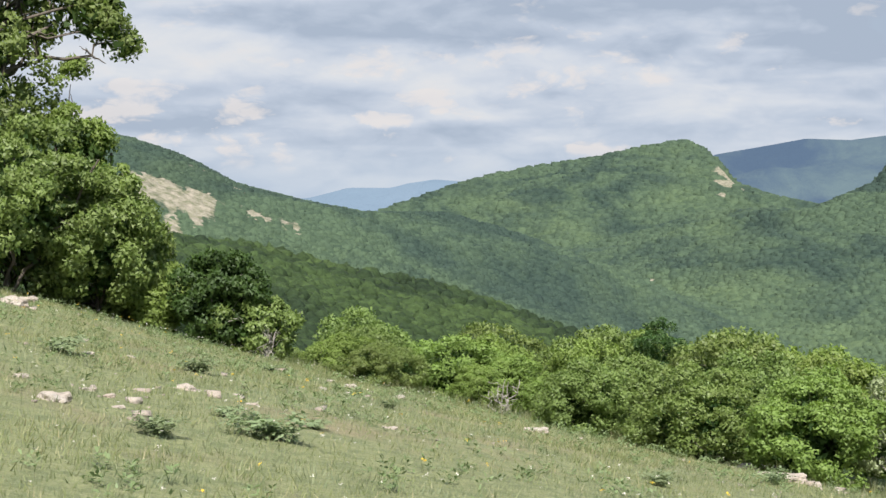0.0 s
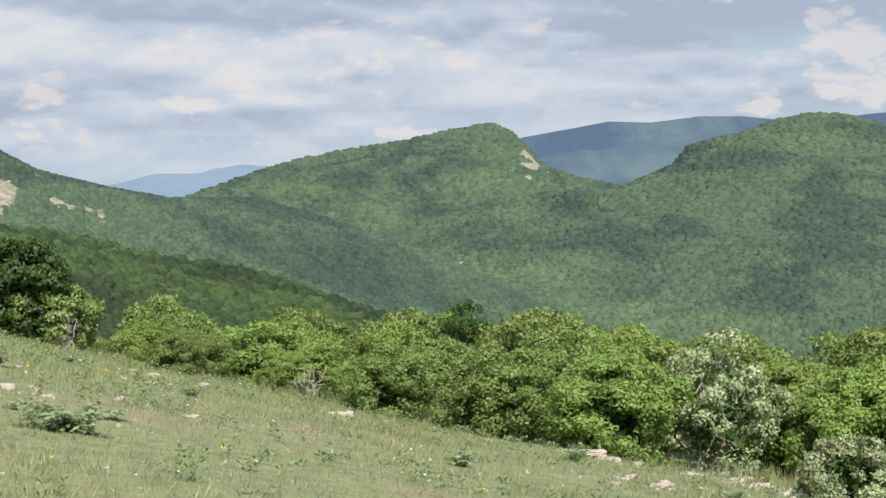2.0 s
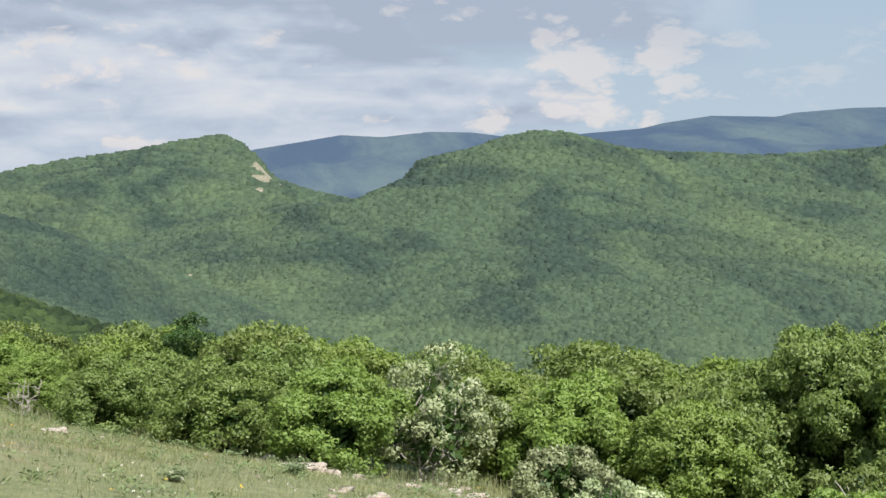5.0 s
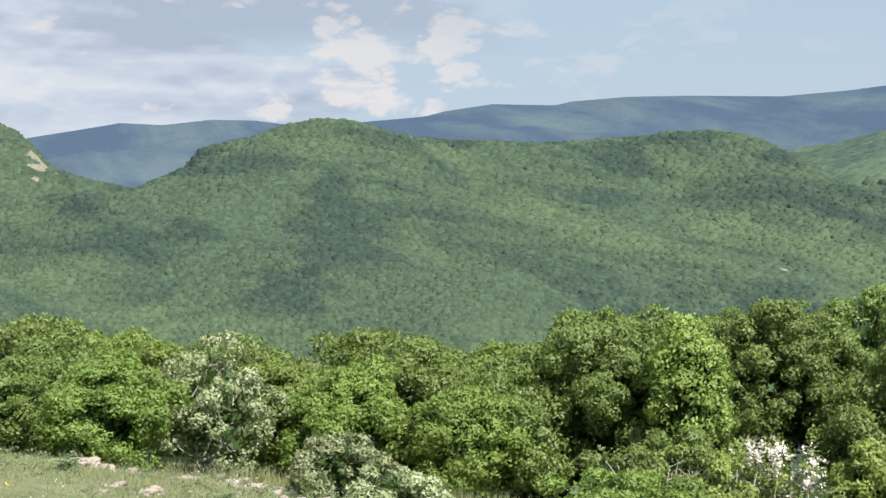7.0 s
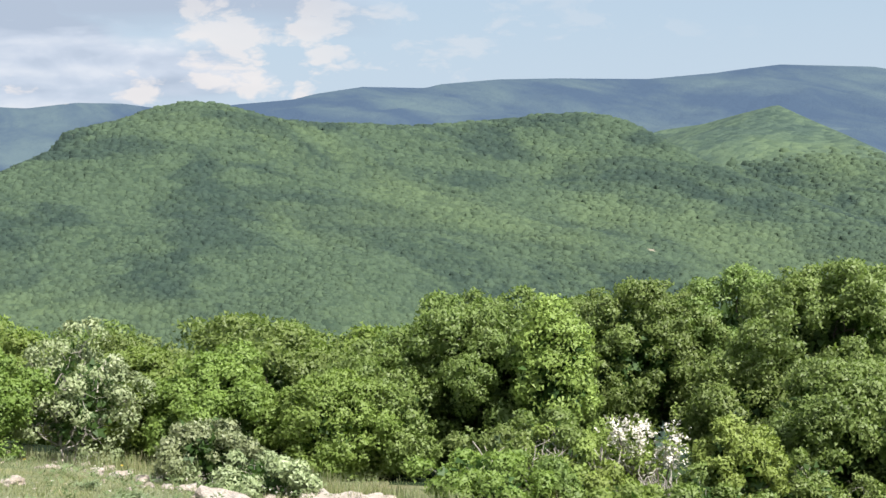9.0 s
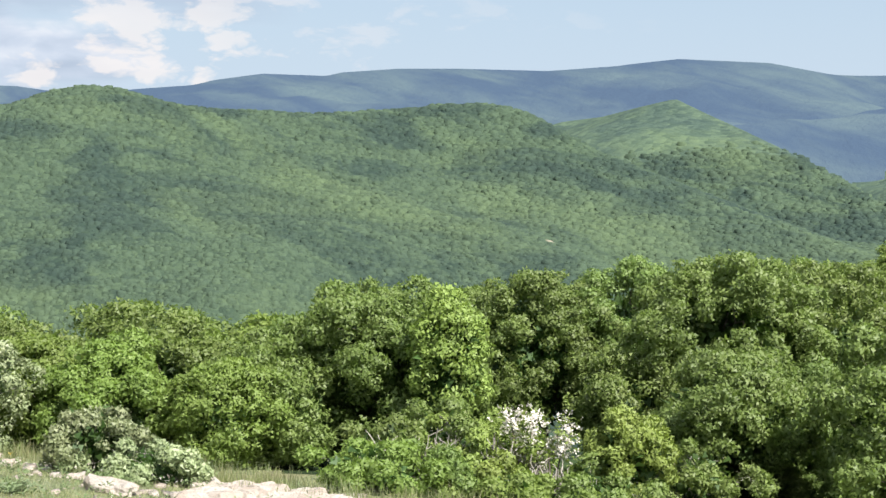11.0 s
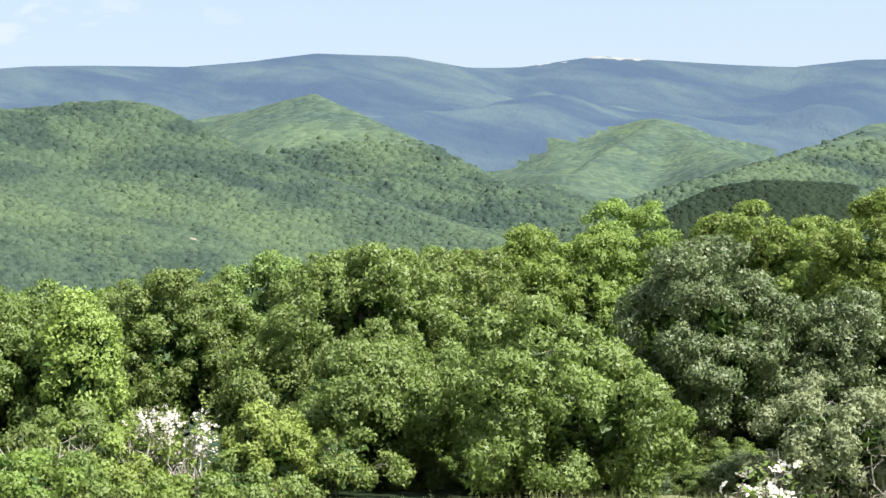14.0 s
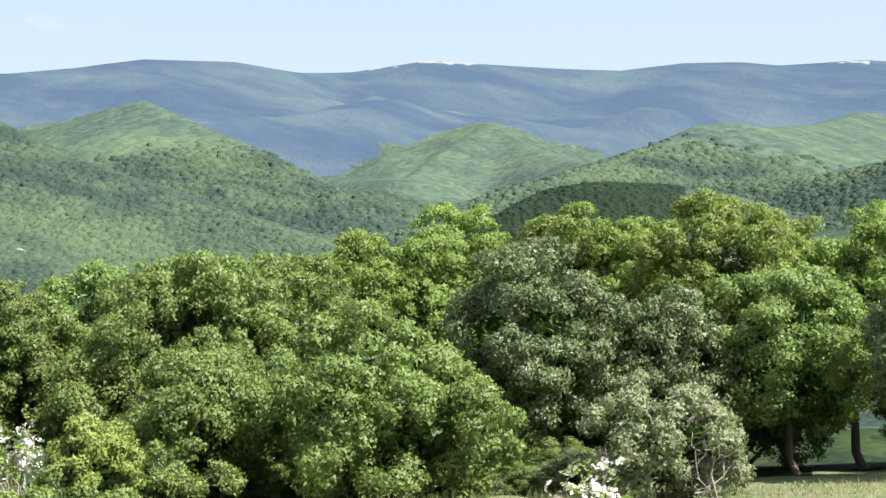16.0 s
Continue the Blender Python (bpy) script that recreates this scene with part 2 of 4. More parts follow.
def grass_material():
    m, t, b, out = material("grass_blades")
    geo = t.nodes.new("ShaderNodeNewGeometry")
    col = ramp(t, geo.outputs["Random Per Island"], [(0.0, (0.175, 0.215, 0.08)), (0.45, (0.25, 0.278, 0.115)), (0.8, (0.335, 0.34, 0.17)), (1.0, (0.43, 0.385, 0.235))])
    drift = noise_at(t, geo.outputs["Position"], 0.9, 5.0, 0.65)
    col = mix(t, ramp(t, drift, [(0.50, 0.0), (0.62, 0.8)]), col, (0.25, 0.30, 0.185))
    col = mix(t, ramp(t, noise_at(t, geo.outputs["Position"], 1.6, 5.0, 0.65, offset=(5, 2, 0)), [(0.52, 0.0), (0.66, 0.8)]), col, (0.11, 0.15, 0.06))
    t.links.new(col, b.inputs["Base Color"])
    b.inputs["Roughness"].default_value = 0.6
    tr = t.nodes.new("ShaderNodeBsdfTranslucent")
    t.links.new(col, tr.inputs["Color"])
    ms = node(t, "ShaderNodeMixShader", Fac=0.45)
    t.links.new(b.outputs[0], ms.inputs[1])
    t.links.new(tr.outputs[0], ms.inputs[2])
    t.links.new(ms.outputs[0], out.inputs[0])
    return m


GRASS = grass_material()


def meadow_material():
    m, t, b, _ = material("meadow_turf")
    p = place_of(t)
    patch = noise_at(t, p, 0.5, 5.0, 0.6)
    blade = noise_at(t, p, 24.0, 5.0, 0.7)
    fleck = noise_at(t, p, 70.0, 3.0, 0.7)
    mid = noise_at(t, p, 5.0, 5.0, 0.65)
    col = mix(t, ramp(t, blade, [(0.35, 0.0), (0.65, 1.0)]), (0.165, 0.19, 0.074), (0.28, 0.295, 0.145))
    col = mix(t, ramp(t, mid, [(0.4, 0.55), (0.55, 0.0)]), col, (0.10, 0.135, 0.052))
    col = mix(t, ramp(t, fleck, [(0.56, 0.0), (0.7, 0.7)]), col, (0.36, 0.36, 0.24))
    col = mix(t, ramp(t, patch, [(0.52, 0.0), (0.68, 0.55)]), col, (0.29, 0.215, 0.14))
    t.links.new(col, b.inputs["Base Color"])
    b.inputs["Roughness"].default_value = 0.95
    bump(t, b, blade, 1.0, 0.06)
    return m


MEADOW = meadow_material()


def slope_material(name, stops, crown, relief=0.9):
    """Wooded hillside: a closed canopy of crowns of that size, whole stands lighter or darker, pale scree where the
    soil is gone.
    """
    m, t, b, _ = material(name)
    p = place_of(t)
    cell = t.nodes.new("ShaderNodeTexVoronoi")
    cell.inputs["Scale"].default_value = 1.0 / crown
    cell.inputs["Randomness"].default_value = 1.0
    warp = t.nodes.new("ShaderNodeMapping")
    warp.inputs["Scale"].default_value = (1, 1, 0.6)
    t.links.new(p, warp.inputs["Vector"])
    t.links.new(warp.outputs["Vector"], cell.inputs["Vector"])
    tone = t.nodes.new("ShaderNodeSeparateXYZ")
    t.links.new(cell.outputs["Color"], tone.inputs[0])
    pale = tuple(c * k for c, k in zip(stops[2], (1.0, 1.0, 0.9)))
    col = stands(t, p, stops[1], stops[3], pale)
    col = mix(t, 1.0, col, ramp(t, tone.outputs["X"], [(0.0, (0.72, 0.75, 0.8)), (0.5, (1.0, 1.0, 1.0)), (1.0, (1.26, 1.22, 1.14))]), "MULTIPLY")
    tuft = noise_at(t, p, 0.9, 4.0, 0.65)
    col = mix(t, 1.0, col, ramp(t, tuft, [(0.3, 0.86), (0.7, 1.12)]), "MULTIPLY")
    at = t.nodes.new("ShaderNodeAttribute")
    at.attribute_name = "bare"
    rub = noise_at(t, p, 0.35, 6.0, 0.7)
    stone = mix(t, ramp(t, rub, [(0.35, 0.0), (0.62, 1.0)]), (0.105, 0.115, 0.068), (0.28, 0.25, 0.205))
    edge = arith(t, "ADD", at.outputs["Fac"], arith(t, "MULTIPLY", arith(t, "SUBTRACT", rub, 0.5), 0.9))
    col = mix(t, ramp(t, edge, [(0.42, 0.0), (0.62, 1.0)]), col, stone)
    t.links.new(col, b.inputs["Base Color"])
    b.inputs["Roughness"].default_value = 0.95
    b.inputs["Specular IOR Level"].default_value = 0.1
    dome = arith(t, "SUBTRACT", 1.0, arith(t, "POWER", cell.outputs["Distance"], 2.0))
    dome = arith(t, "ADD", dome, arith(t, "MULTIPLY", tuft, 0.35))
    bump(t, b, dome, relief, crown * 0.34)
    return m


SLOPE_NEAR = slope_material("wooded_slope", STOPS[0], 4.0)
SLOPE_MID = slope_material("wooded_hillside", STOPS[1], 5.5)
SLOPE_FAR = slope_material("far_hazy_slope", STOPS[2], 9.0, 0.45)
SLOPE_SHADED = slope_material("cloud_shaded_slope", STOPS[3], 5.0)


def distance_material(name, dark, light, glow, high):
    """The plateau and ranges far beyond everything else, a backdrop that emits the blue of the air as haze."""
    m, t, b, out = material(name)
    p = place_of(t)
    # dark and light patches: cloud shadow and sun dapples put into the base colour
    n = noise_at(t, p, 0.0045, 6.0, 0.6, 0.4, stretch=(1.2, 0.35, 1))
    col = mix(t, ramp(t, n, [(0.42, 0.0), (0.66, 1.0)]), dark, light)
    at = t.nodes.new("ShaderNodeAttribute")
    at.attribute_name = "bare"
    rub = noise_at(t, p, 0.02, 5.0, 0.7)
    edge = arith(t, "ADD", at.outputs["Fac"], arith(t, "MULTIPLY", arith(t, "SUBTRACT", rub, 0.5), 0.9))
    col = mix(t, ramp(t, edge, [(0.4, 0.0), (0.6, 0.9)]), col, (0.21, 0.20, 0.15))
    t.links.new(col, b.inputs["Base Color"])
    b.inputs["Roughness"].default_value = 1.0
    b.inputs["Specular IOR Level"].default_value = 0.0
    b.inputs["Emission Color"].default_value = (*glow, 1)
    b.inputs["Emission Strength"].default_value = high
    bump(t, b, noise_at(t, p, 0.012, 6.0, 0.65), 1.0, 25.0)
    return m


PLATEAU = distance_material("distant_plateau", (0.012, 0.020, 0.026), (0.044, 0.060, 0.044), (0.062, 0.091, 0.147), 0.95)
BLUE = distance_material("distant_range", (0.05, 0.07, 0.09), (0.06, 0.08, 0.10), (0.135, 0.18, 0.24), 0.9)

# ---- the lie of the land: ridges as (bearing, distance, height of the crest) ----
RIDGES = {
    "scree_hill": (0.34, 30, [(-15.7, 600, 39), (-13.4, 650, 36), (-11.2, 720, 33), (-9.5, 780, 28), (-7.5, 860, 15), (-5.0, 980, 6), (-2.9, 1150, -1)]),
    "peak": (0.30, 40, [(-2.5, 1700, -3), (0.1, 1750, 25), (1.7, 1800, 41), (3.8, 1850, 55), (5.8, 1850, 64), (6.9, 1850, 72), (7.9, 1850, 80), (8.8, 1850, 82), (9.3, 1840, 74), (9.9, 1820, 55), (10.5, 1780, 31), (12.0, 1700, 14), (13.6, 1600, 5)]),
    "dome": (0.30, 40, [(13.2, 1500, 1), (15.4, 1450, 25), (15.9, 1420, 41), (17.8, 1350, 49), (18.8, 1280, 55), (20.0, 1200, 58), (21.0, 1180, 56), (22.0, 1170, 50), (23.3, 1170, 43), (24.9, 1180, 40), (26.4, 1200, 41), (27.7, 1230, 38)]),
    "hump": (0.30, 40, [(27.7, 1230, 38), (30.0, 1280, 44), (32.1, 1300, 47), (33.1, 1300, 51), (34.5, 1300, 51), (35.8, 1290, 45), (36.8, 1270, 33), (38.5, 1200, 11), (41.3, 1120, -11), (44.2, 1050, -30), (47.2, 980, -46), (49.2, 930, -54)]),
    "spur": (0.34, 20, [(36.0, 2300, 50), (37.2, 2300, 65), (38.7, 2300, 73), (40.1, 2250, 86), (41.3, 2200, 95), (42.4, 2150, 73), (43.8, 2050, 47), (45.8, 1950, 12), (48.2, 1800, -34)]),
    "cone": (0.36, 20, [(50.9, 3600, 100), (52.5, 3200, 70), (53.8, 2900, 65), (54.7, 2700, 32), (56.1, 2450, 2), (57.5, 2200, -16)]),
    "cone_side": (0.36, 20, [(53.8, 2900, 65), (52.9, 2700, 39), (51.7, 2500, 7), (50.6, 2300, -26)]),
    "shoulder": (0.36, 30, [(55.4, 1750, -28), (57.3, 1850, -13), (59.1, 1950, 5), (61.1, 2050, 34), (62.3, 2100, 38), (63.5, 2150, 31), (65.3, 2600, 39), (66.8, 3000, 63), (69.1, 3300, 81)]),
    "knoll": (0.36, 25, [(53.5, 640, -26), (54.6, 650, -19), (55.6, 660, -14), (57.2, 670, -11), (58.7, 690, -12), (60.1, 720, -14)]),
    "knoll_back": (0.36, 25, [(59.5, 850, -21), (62.1, 850, -16), (64.9, 830, -15), (66.4, 820, -11), (67.7, 800, -7), (70.2, 780, -1), (80, 700, 20)]),
    "near_spur": (0.36, 20, [(-30, 180, 8), (-12.8, 300, -2), (-10.5, 330, -5), (-8.9, 350, -6), (-6.9, 370, -8), (-4.6, 390, -13), (-2.1, 400, -17), (-0.3, 410, -19), (1.8, 410, -24), (3.4, 400, -28), (5.3, 390, -32)]),
    "plateau_west": (0.30, 60, [(6.0, 4300, 77), (8.9, 4300, 122), (9.8, 4300, 145), (11.4, 4300, 165), (13.0, 4300, 186), (14.5, 4300, 181), (16.2, 4300, 196), (17.8, 4300, 194), (18.8, 4300, 184), (22.9, 4300, 177)]),
    "plateau_mid": (0.27, 60, [(18.4, 4000, 150), (22.0, 4000, 179), (23.9, 4000, 190), (24.7, 4000, 204), (26.4, 4000, 221), (28.7, 4000, 217), (29.2, 4000, 226), (31.3, 4000, 237), (33.5, 4000, 238), (36.7, 4000, 233), (39.1, 4000, 245), (39.9, 4000, 252), (41.4, 4000, 263), (44.6, 4000, 252), (47.0, 4000, 219)]),
    "plateau_east": (0.27, 60, [(47.0, 4000, 219), (48.8, 4000, 219), (51.6, 4000, 243), (53.2, 4000, 232), (56.5, 4000, 211), (58.5, 4000, 202), (60.8, 4000, 215), (62.8, 4000, 212), (64.1, 4000, 200), (65.5, 4000, 202), (67.0, 4000, 205), (69.1, 4000, 190), (85, 3600, 190), (120, 3200, 160)]),
    "blue_range": (0.5, 60, [(-7.5, 4600, 7), (-4.8, 4600, 32), (-3.4, 4600, 61), (-1.9, 4600, 60), (-1.3, 4600, 73), (-0.3, 4600, 85), (1.6, 4600, 73), (4.4, 4600, 65)]),
}
# where the soil is gone: (bearing, distance, half width across, half depth)
BARE = [(-9.9, 514, 17, 9), (-9.1, 508, 14, 9), (-10.4, 499, 12, 12), (-8.6, 497, 7, 8), (-9.9, 478, 5, 9), (-6.6, 515, 5, 2), (-5.4, 519, 5, 3), (-3.9, 513, 4, 2), (-7.6, 545, 9, 3), (-9.0, 560, 10, 4), (3.1, 1512, 9, 9), (6.42, 692, 3, 2), (7.1, 706, 4, 2), (7.5, 934, 4, 3),
        (10.12, 1684, 12, 34), (10.3, 1640, 12, 28), (9.95, 1600, 6, 9), (10.93, 1526, 4, 4), (36.68, 916, 8, 5), (35.3, 877, 5, 3), (15.94, 1133, 4, 9), (52.1, 3968, 75, 26), (66.9, 3950, 45, 22), (49.6, 3975, 35, 18), (15.9, 4280, 26, 22)]
# the woods are out of sight lower than this, by bearing
RIM_AT = [-20, -9, -6, 20, 27, 33, 43, 52, 62, 75]
RIM = [-5.5, -5.8, -5.6, -6.2, -6.6, -5.0, -4.0, -4.0, -2.9, -3.2]
EDGE_AT = [-40, -15.8, -10.9, -5.8, -1.7, 1.4, 4.5, 9.8, 14, 18.7, 26.3, 30.4, 36, 45, 62, 90]
EDGE = [34, 32, 30, 28, 26, 25, 24, 22, 21, 19.5, 17, 14.5, 14.5, 15, 20, 24]
_rng = np.random.RandomState(5)
_lattice = _rng.rand(257, 257)


def rough(x, y, size, octaves=4, gain=0.5):
    """Smooth random relief between -1 and 1, features of about that size."""
    total, amp, norm = 0.0, 1.0, 0.0
    for o in range(octaves):
        u, v = x / size + 17.3 * o, y / size + 9.1 * o
        i, j = np.floor(u), np.floor(v)
        a, b = u - i, v - j
        a, b = a * a * (3 - 2 * a), b * b * (3 - 2 * b)
        i, j = i.astype(int) % 256, j.astype(int) % 256
        i1, j1 = (i + 1) % 256, (j + 1) % 256
        g = _lattice
        n = (g[i, j] * (1 - a) + g[i1, j] * a) * (1 - b) + (g[i, j1] * (1 - a) + g[i1, j1] * a) * b
        total, norm = total + amp * (2 * n - 1), norm + amp
        amp, size = amp * gain, size / 2.03
    return total / norm


def ridge_height(x, y, slope, width, crest, most=0.0):
    """Height of a hill under its crest line, falling evenly to both sides."""
    pts = [(d * math.sin(radians(a)), d * math.cos(radians(a)), z) for a, d, z in crest]
    best, high = np.full(x.shape, 1e9), np.full(x.shape, -1e9)
    for (x0, y0, z0), (x1, y1, z1) in zip(pts, pts[1:]):
        dx, dy = x1 - x0, y1 - y0
        s = np.clip(((x - x0) * dx + (y - y0) * dy) / (dx * dx + dy * dy), 0, 1)
        d = np.hypot(x - x0 - s * dx, y - y0 - s * dy)
        best = np.minimum(best, d)
        high = np.maximum(high, z0 + s * (z1 - z0) - slope * (np.sqrt(d ** 2 + width ** 2) - width))
    fall = slope * (np.sqrt(best ** 2 + width ** 2) - width)
    high = high + fall
    if most:
        fall = most * (1 - np.exp(-fall / most)) + 0.5 * np.maximum(0.0, 2900 - np.hypot(x, y))
    # from the lookout a hill never stands higher than its own crest line
    line = sorted((a, (z - 1.6) / d) for a, d, z in crest)
    far = np.hypot(x, y)
    cap = 1.6 + far * np.interp(np.degrees(np.arctan2(x, y)), [a for a, _ in line], [e for _, e in line])
    gully = (rough(x, y, 230.0, 4) - 0.25) * np.minimum(fall * 0.5, 34.0)
    if most:
        gully = (rough(x, y, 420.0, 4) - 0.3) * np.minimum(fall * 0.7, 110.0)
    return np.minimum(high - fall + gully, cap)


OWNER = {}


def height(x, y):
    """The ground's height at places x, y (arrays)."""
    x, y = np.asarray(x, float), np.asarray(y, float)
    d, az = np.hypot(x, y), np.degrees(np.arctan2(x, y))
    edge = np.interp(az, EDGE_AT, EDGE)
    k = np.minimum(1.0, edge / np.maximum(d, 1e-6))
    u, v = x * k, y * k
    turf = -0.13583 * u + 0.00752 * v + 0.00163 * u * u - 0.00384 * u * v - 0.00259 * v * v
    out = np.maximum(d - edge, 0.0)
    behind = np.clip((np.abs(az - 20) - 75) / 40, 0, 1)
    turf = turf * (1 - behind) + behind * np.clip(-0.13 * x - 0.02 * y, -60, 60)
    steep = 0.13 + 0.13 * np.clip(out / 60, 0, 1)
    z = np.maximum(turf - out * steep * (1 - behind), -78 + 0 * x)
    z = z + rough(x, y, 2.2, 3) * 0.06 + rough(x, y, 40.0, 3) * np.clip(out / 100, 0, 1) * 3
    hills = [z]
    for name, (slope, width, crest) in RIDGES.items():
        hills.append(ridge_height(x, y, slope, width, crest, 330.0 if name.startswith("plateau") else 0.0))
    far = np.stack(hills[1:])
    OWNER["which"] = far.argmax(axis=0)
    top = far.max(axis=0)
    far = top + 2.5 * np.log(np.exp((far - top) / 2.5).sum(axis=0)) - 0.0019 * d * np.clip((3300 - d) / 400, 0, 1)
    w = np.clip((d - 90) / 60, 0, 1)
    return np.where(w > 0, np.maximum(z, far - (1 - w) * 200), z)


def stony(x, y):
    d, az = np.hypot(x, y), np.degrees(np.arctan2(x, y))
    total = np.zeros(x.shape)
    for a, r, across, depth in BARE:
        u = (np.radians(az - a) * r + rough(x, y, 14.0, 4, 0.7) * across * 1.6) / across
        v = (d - r + rough(y, x, 17.0, 4, 0.7) * depth * 1.6) / depth
        total = np.maximum(total, np.exp(-(u * u + v * v) ** 2))
    return total


def mesh_of(name, verts, faces, mats, smooth=True):
    """A mesh from arrays of places and of corners (all faces with the same number of corners)."""
    me = bpy.data.meshes.new(name)
    verts, faces = np.asarray(verts, np.float32), np.asarray(faces, np.int32)
    n = faces.shape[1]
    me.vertices.add(len(verts))
    me.vertices.foreach_set("co", verts.ravel())
    me.loops.add(faces.size)
    me.loops.foreach_set("vertex_index", faces.ravel())
    me.polygons.add(len(faces))
    me.polygons.foreach_set("loop_start", np.arange(len(faces), dtype=np.int32) * n)
    if smooth:
        me.polygons.foreach_set("use_smooth", np.ones(len(faces), bool))
    for m in mats:
        me.materials.append(m)
    me.update(calc_edges=True)
    me.validate()
    return me


def shaded_knoll(az, d):
    """The woods on the round knoll across the side valley, coloured darker for a cloud's shadow."""
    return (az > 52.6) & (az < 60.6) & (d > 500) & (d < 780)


GRID = {}


def on_grid(what, az, d):
    """A value of the ground's grid between its knots."""
    i = np.clip(np.searchsorted(GRID["r"], d) - 1, 0, len(GRID["r"]) - 2)
    j = np.clip(np.searchsorted(GRID["az"], az) - 1, 0, len(GRID["az"]) - 2)
    a = (d - GRID["r"][i]) / (GRID["r"][i + 1] - GRID["r"][i])
    b = (az - GRID["az"][j]) / (GRID["az"][j + 1] - GRID["az"][j])
    g = GRID[what]
    return (g[i, j] * (1 - a) + g[i + 1, j] * a) * (1 - b) + (g[i, j + 1] * (1 - a) + g[i + 1, j + 1] * a) * b


def make_ground():
    az = np.concatenate([np.arange(-180, -22, 4.0), np.arange(-22, 76, 0.22), np.arange(76, 180, 4.0)])
    r = np.concatenate([[0.003, 0.2], np.geomspace(0.4, 40, 80), np.geomspace(42, 300, 60), np.arange(308, 2400, 13.0), np.arange(2420, 4920, 26.0)])
    A, R_ = np.meshgrid(np.radians(az), r)
    x, y = R_ * np.sin(A), R_ * np.cos(A)
    z = height(x, y)
    kinds = list(RIDGES)
    beyond = np.isin(OWNER["which"], [k for k, name in enumerate(kinds) if name.startswith("plateau")]) & (R_ > 1500)
    GRID.update(az=az, r=r, z=z, beyond=beyond.astype(float), seen=np.maximum.accumulate((z - 1.6) / R_, axis=0))
    rows, cols = x.shape
    verts = np.concatenate([np.stack([x, y, z], -1).reshape(-1, 3), [[0, 0, 0]]])
    i, j = np.meshgrid(np.arange(rows - 1), np.arange(cols), indexing="ij")
    k = (j + 1) % cols
    quads = np.stack([i * cols + j, i * cols + k, (i + 1) * cols + k, (i + 1) * cols + j], -1).reshape(-1, 4)[:, ::-1]
    me = mesh_of("ground", verts, quads, [MEADOW, SLOPE_NEAR, SLOPE_MID, SLOPE_FAR, PLATEAU, BLUE, SLOPE_SHADED])
    mid = verts[quads].mean(axis=1)
    d, a = np.hypot(mid[:, 0], mid[:, 1]), np.degrees(np.arctan2(mid[:, 0], mid[:, 1]))
    edge = np.interp(a, EDGE_AT, EDGE)
    # slope materials by distance, the farther ones with haze in their colours
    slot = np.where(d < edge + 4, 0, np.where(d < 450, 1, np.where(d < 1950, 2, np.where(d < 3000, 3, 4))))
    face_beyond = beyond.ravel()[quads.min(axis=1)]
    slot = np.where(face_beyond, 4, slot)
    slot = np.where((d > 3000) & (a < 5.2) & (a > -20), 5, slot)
    # the knoll's cloud shadow is painted by its own darker material
    slot = np.where(shaded_knoll(a, d), 6, slot)
    me.polygons.foreach_set("material_index", slot.astype(np.int32))
    at = me.attributes.new("bare", "FLOAT", "POINT")
    at.data.foreach_set("value", stony(verts[:, 0], verts[:, 1]).astype(np.float32))
    return tagged(new("ground", me), "grassy hillside falling into a wooded valley with hills and plateau", "ground", kind="structure")


ground = make_ground()


def ball(rng, rings):
    """A low crown: a dome of a few faces."""
    if not rings:
        ring = [(math.cos(k * math.pi / 3), math.sin(k * math.pi / 3), -0.1) for k in range(6)]
        upper = [(0.68 * math.cos((k + 0.5) * math.pi / 3), 0.68 * math.sin((k + 0.5) * math.pi / 3), 0.72) for k in range(6)]
        tops = [(0, k + 7, (k + 1) % 6 + 7) for k in range(6)]
        sides = [q for k in range(6) for q in ((k + 7, k + 1, (k + 1) % 6 + 1), (k + 7, (k + 1) % 6 + 1, (k + 1) % 6 + 7))]
        return np.array([(0, 0, 1.0)] + ring + upper), np.array(tops + sides)
    bm = bmesh.new()
    bmesh.ops.create_icosphere(bm, subdivisions=rings, radius=1.0)
    bmesh.ops.delete(bm, geom=[v for v in bm.verts if v.co.z < -0.55], context="VERTS")
    bm.verts.ensure_lookup_table()
    v = np.array([q.co[:] for q in bm.verts])
    f = np.array([[q.index for q in p.verts] for p in bm.faces])
    bm.free()
    return v, f


